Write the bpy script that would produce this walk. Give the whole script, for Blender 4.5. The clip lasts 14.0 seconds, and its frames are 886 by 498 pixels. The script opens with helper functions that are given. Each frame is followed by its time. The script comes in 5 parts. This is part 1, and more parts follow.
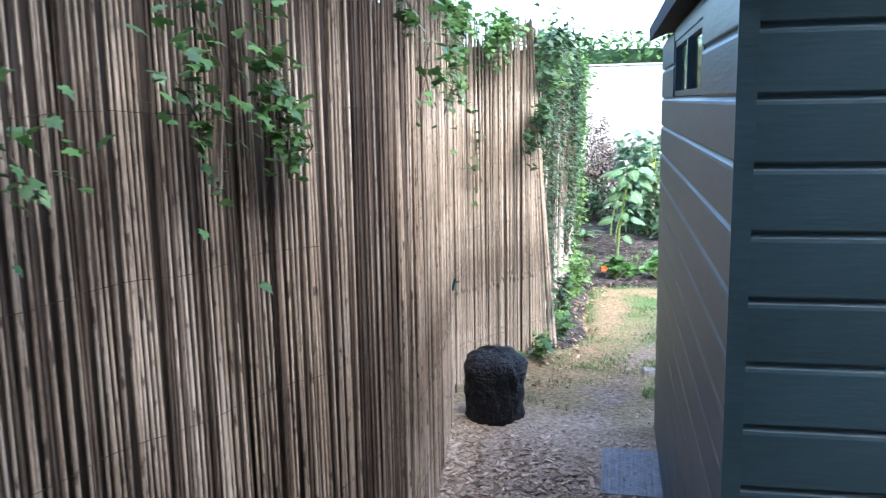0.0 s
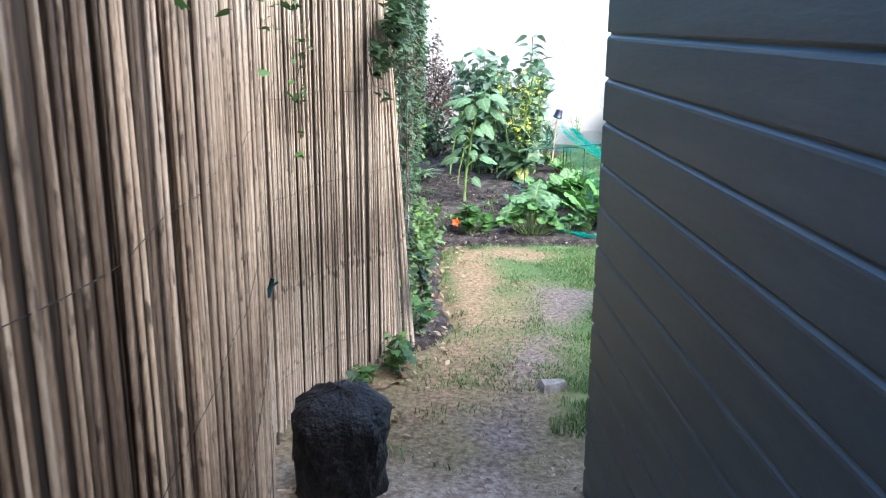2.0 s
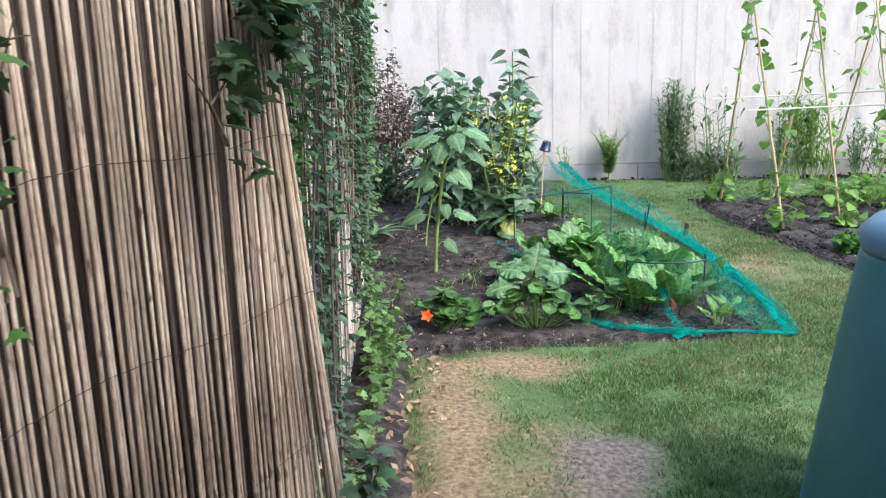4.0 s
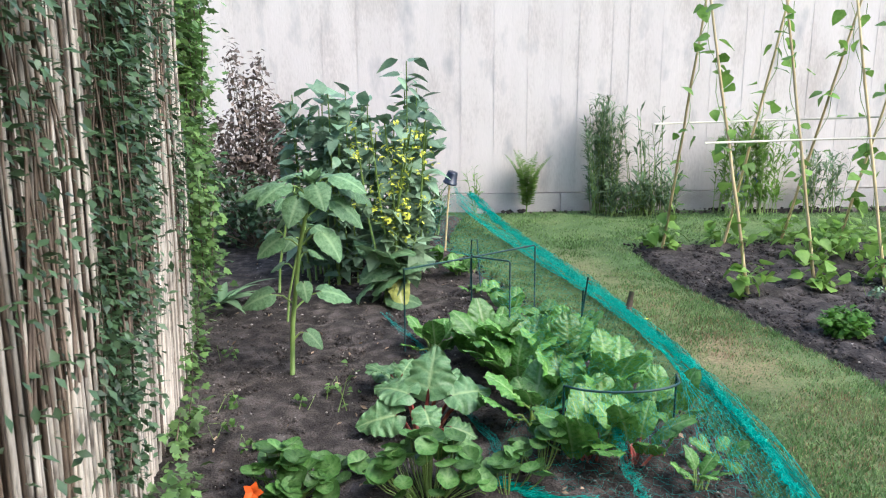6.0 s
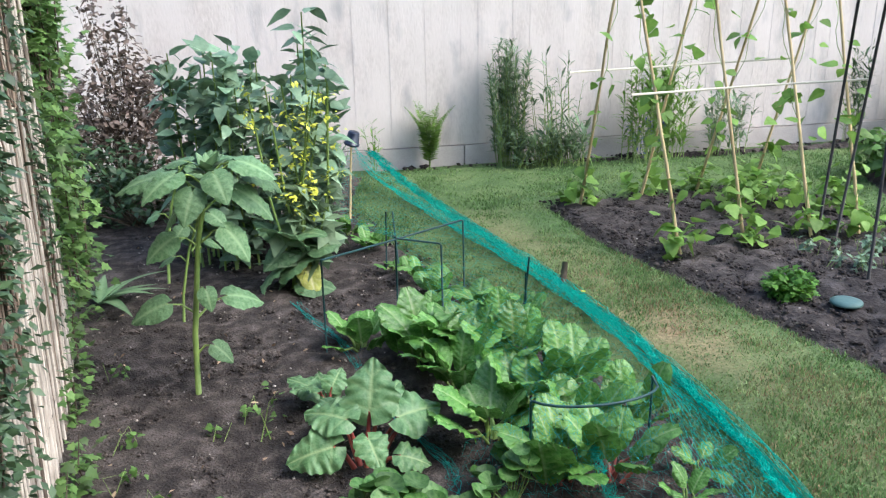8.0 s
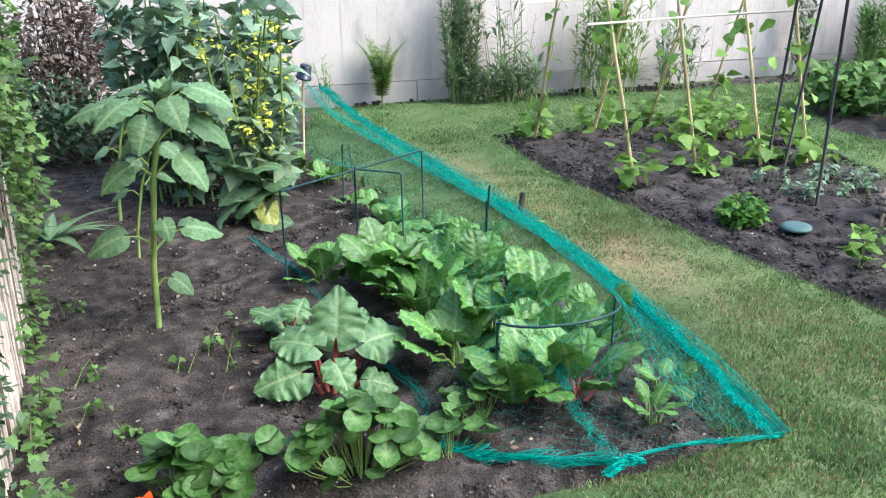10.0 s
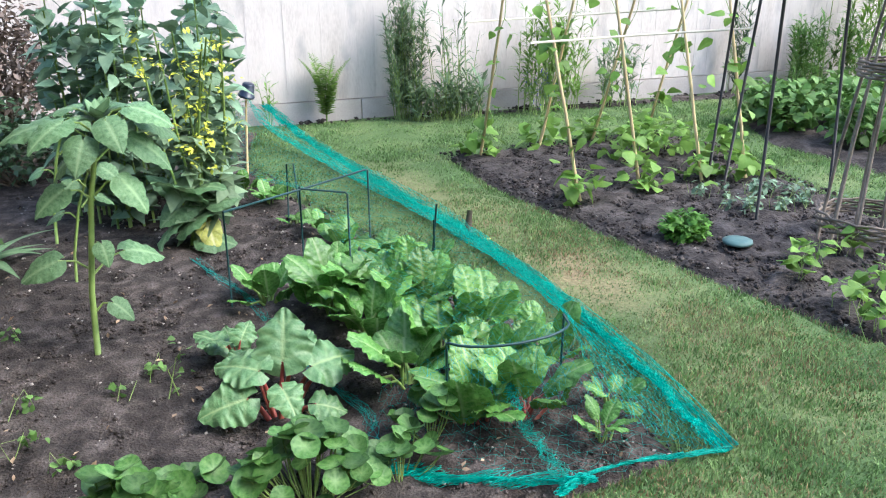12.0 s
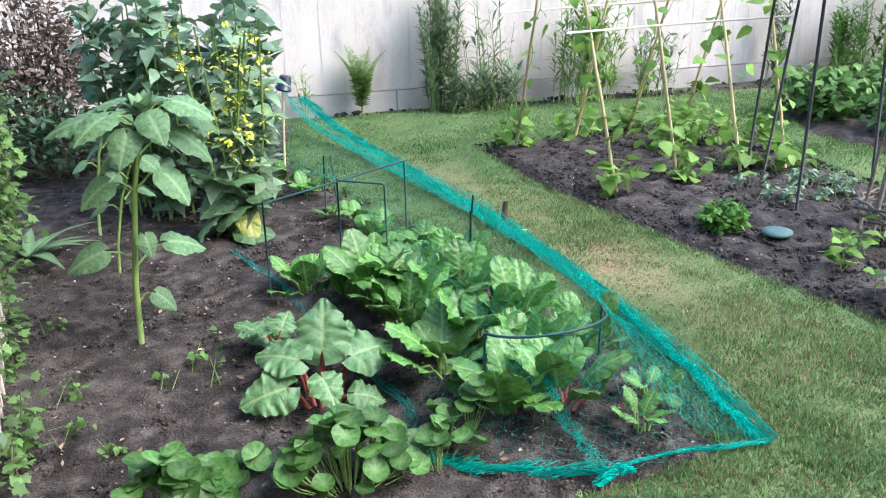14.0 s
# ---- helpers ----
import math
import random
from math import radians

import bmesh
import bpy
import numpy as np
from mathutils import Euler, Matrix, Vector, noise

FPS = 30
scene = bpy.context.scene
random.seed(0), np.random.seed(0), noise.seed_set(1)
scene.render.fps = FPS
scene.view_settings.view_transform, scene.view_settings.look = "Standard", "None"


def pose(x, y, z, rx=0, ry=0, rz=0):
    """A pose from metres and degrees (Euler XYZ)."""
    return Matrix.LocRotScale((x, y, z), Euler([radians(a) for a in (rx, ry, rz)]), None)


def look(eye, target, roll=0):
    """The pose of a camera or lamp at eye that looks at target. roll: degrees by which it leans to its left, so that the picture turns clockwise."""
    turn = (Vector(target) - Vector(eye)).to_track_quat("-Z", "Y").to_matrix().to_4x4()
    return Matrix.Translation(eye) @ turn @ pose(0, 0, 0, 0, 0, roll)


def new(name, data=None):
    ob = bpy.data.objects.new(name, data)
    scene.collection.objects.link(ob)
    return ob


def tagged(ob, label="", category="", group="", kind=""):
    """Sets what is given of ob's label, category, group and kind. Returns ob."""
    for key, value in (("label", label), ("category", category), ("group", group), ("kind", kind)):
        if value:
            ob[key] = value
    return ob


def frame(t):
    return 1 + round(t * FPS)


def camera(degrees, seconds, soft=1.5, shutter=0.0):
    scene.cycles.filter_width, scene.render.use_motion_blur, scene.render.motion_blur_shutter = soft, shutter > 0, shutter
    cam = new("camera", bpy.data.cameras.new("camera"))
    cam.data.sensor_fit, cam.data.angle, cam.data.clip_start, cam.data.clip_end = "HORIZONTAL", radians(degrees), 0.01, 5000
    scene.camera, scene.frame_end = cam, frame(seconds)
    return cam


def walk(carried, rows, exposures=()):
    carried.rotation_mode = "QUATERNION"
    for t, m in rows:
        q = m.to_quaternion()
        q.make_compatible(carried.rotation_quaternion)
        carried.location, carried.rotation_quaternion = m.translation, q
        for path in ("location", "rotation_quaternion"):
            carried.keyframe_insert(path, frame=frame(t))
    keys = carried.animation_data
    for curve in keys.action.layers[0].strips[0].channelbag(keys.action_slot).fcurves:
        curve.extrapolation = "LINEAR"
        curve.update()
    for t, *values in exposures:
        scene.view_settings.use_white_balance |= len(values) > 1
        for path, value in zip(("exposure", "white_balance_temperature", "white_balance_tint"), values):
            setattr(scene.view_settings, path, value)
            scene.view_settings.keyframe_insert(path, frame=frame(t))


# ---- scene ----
cam = camera(54.9, 14.0, soft=1.15, shutter=0.15)
PATH = [
    (0, (0.267, -6.581, 1.608), (-0.339, -4.705, 1.271), -1.1),
    (0.5, (0.088, -6.189, 1.596), (-0.302, -4.269, 1.197), -0.8),
    (0.7, (0.053, -6.006, 1.600), (-0.334, -4.088, 1.187), -1.0),
    (1, (0.013, -5.785, 1.548), (-0.333, -3.854, 1.155), -0.5),
    (1.5, (-0.108, -5.427, 1.524), (-0.486, -3.515, 1.073), 0.1),
    (2, (-0.246, -4.977, 1.512), (-0.412, -3.051, 0.998), 0.4),
    (2.5, (-0.292, -4.489, 1.455), (-0.457, -2.56, 0.951), 1.9),
    (3, (-0.354, -4.04, 1.437), (-0.547, -2.11, 0.949), 1.3),
    (3.5, (-0.385, -3.578, 1.435), (-0.483, -1.655, 0.896), -0.7),
    (3.7, (-0.386, -3.372, 1.416), (-0.49, -1.426, 0.965), -1.5),
    (5.8, (-0.219, -1.553, 1.481), (-0.173, 0.361, 0.905), -1.7),
    (6, (-0.208, -1.429, 1.481), (-0.097, 0.512, 1.012), -0.3),
    (6.5, (-0.179, -1.141, 1.518), (-0.076, 0.795, 1.026), -1.2),
    (7, (-0.16, -0.99, 1.551), (-0.17, 0.943, 1.038), -0.5),
    (7.5, (-0.243, -0.902, 1.57), (-0.088, 1.018, 1.031), -1.9),
    (8, (-0.352, -0.867, 1.553), (0.033, 0.997, 0.938), -1.1),
    (8.5, (-0.374, -0.866, 1.507), (0.09, 0.951, 0.811), -1.0),
    (8.7, (-0.38, -0.875, 1.496), (0.091, 0.931, 0.777), -1.1),
    (10.8, (-0.412, -0.865, 1.486), (0.101, 0.922, 0.747), -0.4),
    (11, (-0.406, -0.865, 1.484), (0.125, 0.919, 0.752), -0.6),
    (11.5, (-0.400, -0.852, 1.491), (0.189, 0.921, 0.777), -0.5),
    (12, (-0.404, -0.842, 1.492), (0.21, 0.927, 0.788), -0.2),
    (12.5, (-0.408, -0.834, 1.496), (0.198, 0.931, 0.777), -0.2),
    (13, (-0.415, -0.843, 1.493), (0.15, 0.933, 0.768), -0.5),
    (13.5, (-0.421, -0.847, 1.499), (0.111, 0.941, 0.777), -1.0),
    (14, (-0.421, -0.85, 1.496), (0.116, 0.936, 0.774), -1.1),
]
walk(cam, [(t, look(eye, target, roll)) for t, eye, target, roll in PATH],
     [(t, e + 1.4, k, 6) for t, e, k in ((0, 1.40, 5500), (1.0, 1.22, 5500), (2.0, 0.98, 5600), (2.6, 0.6, 5650), (3.2, 0.46, 5700), (3.7, 0.38, 5800), (5.8, 0.28, 6000), (6.5, 0.14, 6000), (7.2, 0.20, 6000), (8.5, 0.20, 6000), (10.8, 0.54, 5900), (14, 0.54, 5900))])

# ---- light: a bright, lightly clouded evening sky ----
world = bpy.data.worlds.new("sky")
scene.world = world
world.use_nodes = True
wn = world.node_tree.nodes
sky = wn.new("ShaderNodeTexSky")
sky.sky_type, sky.sun_disc = "NISHITA", False
sky.sun_elevation, sky.sun_rotation = radians(48), radians(122)
sky.air_density, sky.dust_density, sky.ozone_density = 1.0, 2.5, 1.0
world.node_tree.links.new(sky.outputs[0], wn["Background"].inputs[0])
wn["Background"].inputs[1].default_value = 0.15
sun = new("sun", bpy.data.lights.new("sun", "SUN"))
sun.data.energy, sun.data.angle, sun.data.color = 0.9, radians(35), (1.0, 0.97, 0.92)
el, az = radians(48), radians(122)
sun.matrix_world = look((0, 0, 20), (-math.cos(el) * math.sin(az), -math.cos(el) * math.cos(az), 20 - math.sin(el)))


# ---- materials ----
def mat(name, c1, c2, rough=0.8, scale=8.0, bump=0.3, rand=0.25, fine=60.0, translucent=0.0, stretch=(1, 1, 1),
        metal=0.0, c3=None, vein=None, spec=0.3, space="Object", dist=0.01, blotch=None):
    """Two-scale noise colour with fine relief; each piece varies a little in brightness."""
    m = bpy.data.materials.new(name)
    m.use_nodes = True
    nt = m.node_tree
    n, l = nt.nodes, nt.links
    bsdf = n["Principled BSDF"]
    tc, mp = n.new("ShaderNodeTexCoord"), n.new("ShaderNodeMapping")
    mp.inputs["Scale"].default_value = stretch
    l.new(tc.outputs[space], mp.inputs[0])
    big, small = n.new("ShaderNodeTexNoise"), n.new("ShaderNodeTexNoise")
    big.inputs["Scale"].default_value, small.inputs["Scale"].default_value = scale, fine
    big.inputs["Detail"].default_value, small.inputs["Detail"].default_value = 5, 4
    for t in (big, small):
        l.new(mp.outputs[0], t.inputs["Vector"])
    add = n.new("ShaderNodeMath")
    add.operation = "MULTIPLY_ADD"
    l.new(small.outputs[0], add.inputs[0])
    add.inputs[1].default_value = 0.45
    l.new(big.outputs[0], add.inputs[2])
    ramp = n.new("ShaderNodeValToRGB")
    ramp.color_ramp.elements[0].position, ramp.color_ramp.elements[1].position = 0.48, 0.98
    ramp.color_ramp.elements[0].color, ramp.color_ramp.elements[1].color = (*c1, 1), (*c2, 1)
    if c3:
        e = ramp.color_ramp.elements.new(0.72)
        e.color = (*c3, 1)
    l.new(add.outputs[0], ramp.inputs[0])
    out = ramp.outputs[0]
    if blotch:
        tone, size, lo, hi, pull, amount = blotch
        mp2, bn, mr2, mx2 = n.new("ShaderNodeMapping"), n.new("ShaderNodeTexNoise"), n.new("ShaderNodeMapRange"), n.new("ShaderNodeMix")
        mp2.inputs["Scale"].default_value = pull
        bn.inputs["Scale"].default_value, bn.inputs["Detail"].default_value = size, 6
        mr2.inputs[1].default_value, mr2.inputs[2].default_value, mr2.inputs[4].default_value = lo, hi, amount
        mx2.data_type = "RGBA"
        mx2.inputs[7].default_value = (*tone, 1)
        l.new(tc.outputs[space], mp2.inputs[0])
        l.new(mp2.outputs[0], bn.inputs["Vector"])
        l.new(bn.outputs[0], mr2.inputs[0])
        l.new(mr2.outputs[0], mx2.inputs[0])
        l.new(out, mx2.inputs[6])
        out = mx2.outputs[2]
    if vein:
        at = n.new("ShaderNodeAttribute")
        at.attribute_name = "vein"
        mx = n.new("ShaderNodeMix")
        mx.data_type = "RGBA"
        mx.inputs[7].default_value = (*vein, 1)
        l.new(at.outputs["Fac"], mx.inputs[0])
        l.new(out, mx.inputs[6])
        out = mx.outputs[2]
    if rand:
        oi, ge = n.new("ShaderNodeObjectInfo"), n.new("ShaderNodeNewGeometry")
        s = n.new("ShaderNodeMath")
        l.new(oi.outputs["Random"], s.inputs[0])
        l.new(ge.outputs["Random Per Island"], s.inputs[1])
        fr = n.new("ShaderNodeMath")
        fr.operation = "FRACT"
        l.new(s.outputs[0], fr.inputs[0])
        mr = n.new("ShaderNodeMapRange")
        mr.inputs[3].default_value, mr.inputs[4].default_value = 1 - rand, 1 + rand
        l.new(fr.outputs[0], mr.inputs[0])
        hs = n.new("ShaderNodeHueSaturation")
        l.new(mr.outputs[0], hs.inputs["Value"])
        l.new(out, hs.inputs["Color"])
        out = hs.outputs[0]
    l.new(out, bsdf.inputs["Base Color"])
    bsdf.inputs["Roughness"].default_value = rough
    bsdf.inputs["Metallic"].default_value = metal
    bsdf.inputs["Specular IOR Level"].default_value = spec
    if bump:
        b = n.new("ShaderNodeBump")
        b.inputs["Strength"].default_value, b.inputs["Distance"].default_value = bump, dist
        l.new(add.outputs[0], b.inputs["Height"])
        l.new(b.outputs[0], bsdf.inputs["Normal"])
    if translucent:
        tr, ms = n.new("ShaderNodeBsdfTranslucent"), n.new("ShaderNodeMixShader")
        l.new(out, tr.inputs[0])
        ms.inputs[0].default_value = translucent
        l.new(bsdf.outputs[0], ms.inputs[1])
        l.new(tr.outputs[0], ms.inputs[2])
        l.new(ms.outputs[0], n["Material Output"].inputs[0])
    return m


REED = mat("reed", (0.17, 0.115, 0.08), (0.64, 0.515, 0.395), 0.72, 9.0, 0.6, 0.34, 160, stretch=(1, 1, 0.25), c3=(0.41, 0.31, 0.225), blotch=((0.05, 0.034, 0.026), 46.0, 0.58, 0.67, (1, 1, 0.35), 0.8))
# serves both naturally darker reeds and reeds coloured as if in shade
REEDDARK = mat("dark_and_shaded_reed", (0.05, 0.034, 0.025), (0.24, 0.18, 0.13), 0.75, 7.0, 0.5, 0.4, 140, stretch=(1, 1, 0.25), c3=(0.12, 0.085, 0.06))
# near-black tone: the shade between the reeds, put into the sheet's colour
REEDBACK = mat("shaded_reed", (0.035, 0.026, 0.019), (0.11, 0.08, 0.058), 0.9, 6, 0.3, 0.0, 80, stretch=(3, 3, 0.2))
REED_GREY = mat("weathered_reed", (0.15, 0.115, 0.09), (0.66, 0.59, 0.52), 0.88, 4.0, 0.7, 0.42, 90, stretch=(1, 1, 0.2), c3=(0.42, 0.36, 0.30), blotch=((0.07, 0.052, 0.042), 26.0, 0.55, 0.64, (1, 1, 0.25), 0.8))
WIRE = mat("wire", (0.03, 0.028, 0.025), (0.08, 0.06, 0.05), 0.6, 20, 0.1, 0.0, metal=0.6)
SHED = mat("shed_paint", (0.023, 0.050, 0.064), (0.041, 0.076, 0.093), 0.44, 2.5, 0.22, 0.10, 45, stretch=(0.4, 0.4, 2.5), spec=0.55, blotch=((0.065, 0.105, 0.12), 5.0, 0.52, 0.75, (0.5, 0.5, 3.0), 0.5))
FELT = mat("roof_felt", (0.03, 0.035, 0.035), (0.06, 0.065, 0.065), 0.95, 6, 0.5, 0.0, 150)
FENCE = mat("fence_paint", (0.50, 0.42, 0.375), (0.68, 0.59, 0.545), 0.85, 2.2, 0.35, 0.035, 34, stretch=(2.0, 2.0, 0.6), c3=(0.635, 0.55, 0.50), blotch=((0.38, 0.345, 0.33), 3.4, 0.56, 0.74, (1.6, 1.6, 0.7), 0.75))
CONCRETE = mat("gravel_board", (0.42, 0.36, 0.32), (0.62, 0.56, 0.52), 0.9, 4, 0.3, 0.04, 80)
SOIL = mat("soil", (0.018, 0.015, 0.014), (0.12, 0.10, 0.09), 0.95, 9, 1.0, 0.25, 55, c3=(0.050, 0.039, 0.034), dist=0.03)
DRYSOIL = mat("dry_soil", (0.016, 0.0125, 0.011), (0.175, 0.142, 0.125), 0.95, 13, 1.0, 0.45, 120, c3=(0.062, 0.048, 0.041), dist=0.03, blotch=((0.17, 0.14, 0.125), 1.3, 0.54, 0.72, (1, 1, 1), 0.45))
STONE = mat("pebble", (0.22, 0.18, 0.15), (0.50, 0.45, 0.40), 0.85, 30, 0.3, 0.4, 120)
CHIP = mat("wood_chip", (0.34, 0.23, 0.16), (0.68, 0.54, 0.42), 0.9, 20, 0.2, 0.42, 90)
GRASS = mat("grass_blade", (0.09, 0.165, 0.048), (0.285, 0.335, 0.15), 0.55, 3.2, 0.0, 0.5, 14, 0.35, c3=(0.165, 0.26, 0.09))
STRAW = mat("dry_grass", (0.22, 0.145, 0.075), (0.40, 0.29, 0.165), 0.8, 3, 0.0, 0.4, 20, 0.3)
IVY = mat("ivy_leaf", (0.035, 0.085, 0.022), (0.12, 0.22, 0.055), 0.42, 8, 0.1, 0.45, 60, 0.25, spec=0.45)
IVYLIGHT = mat("young_ivy_leaf", (0.06, 0.13, 0.032), (0.185, 0.285, 0.085), 0.45, 5, 0.1, 0.55, 60, 0.28)
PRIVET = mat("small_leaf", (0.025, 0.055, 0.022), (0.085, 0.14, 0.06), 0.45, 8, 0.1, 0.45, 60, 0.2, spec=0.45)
BEANLEAF = mat("broad_bean_leaf", (0.105, 0.185, 0.105), (0.27, 0.37, 0.235), 0.48, 9, 0.15, 0.38, 60, 0.18)
SUNLEAF = mat("sunflower_leaf", (0.075, 0.155, 0.06), (0.18, 0.295, 0.14), 0.46, 10, 0.4, 0.25, 50, 0.22, vein=(0.25, 0.36, 0.18))
RHUBARB = mat("rhubarb_leaf", (0.07, 0.16, 0.055), (0.18, 0.31, 0.13), 0.40, 7, 0.3, 0.18, 26, 0.22, vein=(0.30, 0.40, 0.18), spec=0.45)
CHARD = mat("chard_leaf", (0.06, 0.175, 0.028), (0.17, 0.35, 0.075), 0.27, 10, 0.4, 0.32, 36, 0.20, vein=(0.28, 0.41, 0.15), spec=0.5)
NASTURTIUM = mat("nasturtium_leaf", (0.036, 0.105, 0.022), (0.11, 0.22, 0.052), 0.40, 9, 0.15, 0.45, 50, 0.28, vein=(0.22, 0.34, 0.13))
RUNNER = mat("runner_bean_leaf", (0.12, 0.24, 0.035), (0.26, 0.40, 0.09), 0.5, 9, 0.2, 0.35, 50, 0.35)
POTATO = mat("potato_leaf", (0.075, 0.165, 0.035), (0.18, 0.30, 0.08), 0.55, 9, 0.2, 0.35, 50, 0.3)
PARSLEY = mat("parsley_leaf", (0.06, 0.17, 0.02), (0.17, 0.33, 0.05), 0.5, 9, 0.1, 0.35, 50, 0.3)
SHRUB = mat("bronze_leaf", (0.09, 0.065, 0.052), (0.27, 0.20, 0.16), 0.6, 5, 0.1, 0.5, 40, 0.2)
FERN = mat("fern_frond", (0.10, 0.20, 0.03), (0.24, 0.36, 0.08), 0.55, 9, 0.1, 0.25, 50, 0.35)
FEATHER = mat("feathery_leaf", (0.11, 0.175, 0.09), (0.25, 0.335, 0.19), 0.6, 9, 0.1, 0.38, 50, 0.3)
STEM = mat("green_stem", (0.14, 0.22, 0.05), (0.27, 0.36, 0.10), 0.5, 12, 0.1, 0.2, 60)
REDSTEM = mat("red_stalk", (0.22, 0.035, 0.035), (0.42, 0.12, 0.08), 0.4, 10, 0.1, 0.2, 40)
TWIG = mat("twig", (0.06, 0.042, 0.03), (0.18, 0.13, 0.095), 0.85, 12, 0.3, 0.3, 60)
BAMBOO = mat("bamboo", (0.42, 0.29, 0.13), (0.68, 0.52, 0.28), 0.5, 6, 0.2, 0.2, 50, stretch=(1, 1, 0.3))
PALEWOOD = mat("pale_cane", (0.50, 0.44, 0.34), (0.72, 0.66, 0.54), 0.6, 6, 0.2, 0.15, 50)
WILLOW = mat("willow", (0.10, 0.075, 0.055), (0.28, 0.22, 0.17), 0.75, 8, 0.3, 0.3, 60)
BLACKMETAL = mat("dark_metal", (0.018, 0.018, 0.018), (0.05, 0.042, 0.038), 0.45, 10, 0.1, 0.1, 60, metal=0.4)
GREENWIRE = mat("green_coated_wire", (0.010, 0.040, 0.042), (0.020, 0.062, 0.062), 0.4, 10, 0.05, 0.0, 60)
NET = mat("teal_net", (0.005, 0.42, 0.33), (0.02, 0.62, 0.50), 0.5, 5, 0.0, 0.25, 40, 0.3)
NETDARK = mat("thin_net", (0.01, 0.26, 0.22), (0.02, 0.38, 0.33), 0.5, 5, 0.0, 0.2, 40, 0.2)
BAG = mat("black_plastic", (0.004, 0.004, 0.006), (0.014, 0.014, 0.018), 0.62, 26, 1.0, 0.0, 70, spec=0.4, dist=0.03)
POT = mat("blue_black_pot", (0.006, 0.010, 0.025), (0.014, 0.022, 0.045), 0.3, 8, 0.1, 0.0, 40, spec=0.5)
BUTT = mat("green_plastic", (0.055, 0.16, 0.15), (0.075, 0.20, 0.185), 0.45, 3, 0.1, 0.0, 60)
LID = mat("blue_grey_plastic", (0.10, 0.17, 0.22), (0.16, 0.24, 0.30), 0.5, 5, 0.1, 0.0, 50)
DISC = mat("sage_plastic", (0.08, 0.15, 0.14), (0.12, 0.20, 0.18), 0.5, 10, 0.1, 0.0, 60)
OLDLEAF = mat("yellowed_leaf", (0.34, 0.38, 0.07), (0.58, 0.56, 0.16), 0.55, 9, 0.4, 0.2, 40, 0.25, vein=(0.66, 0.64, 0.34))
YELLOW = mat("yellow_petal", (0.62, 0.62, 0.06), (0.80, 0.80, 0.14), 0.6, 9, 0.0, 0.2, 50, 0.3)
ORANGE = mat("orange_petal", (0.75, 0.09, 0.01), (0.88, 0.17, 0.02), 0.6, 9, 0.0, 0.15, 50, 0.3)
PINK = mat("pink_petal", (0.45, 0.08, 0.30), (0.62, 0.16, 0.45), 0.6, 9, 0.0, 0.2, 50, 0.3)
BLUE = mat("blue_petal", (0.06, 0.07, 0.26), (0.12, 0.13, 0.40), 0.6, 9, 0.0, 0.2, 50, 0.3)
PAVER = mat("grey_paver", (0.26, 0.27, 0.30), (0.46, 0.47, 0.51), 0.85, 14, 0.6, 0.15, 70)
LITTER = mat("dead_leaf", (0.22, 0.13, 0.075), (0.48, 0.36, 0.24), 0.85, 14, 0.2, 0.4, 60, 0.15)
GLASS = bpy.data.materials.new("window_glass")
GLASS.use_nodes = True
gb = GLASS.node_tree.nodes["Principled BSDF"]
gb.inputs["Transmission Weight"].default_value, gb.inputs["Roughness"].default_value = 1.0, 0.05
gb.inputs["Base Color"].default_value = (0.9, 0.93, 0.92, 1)


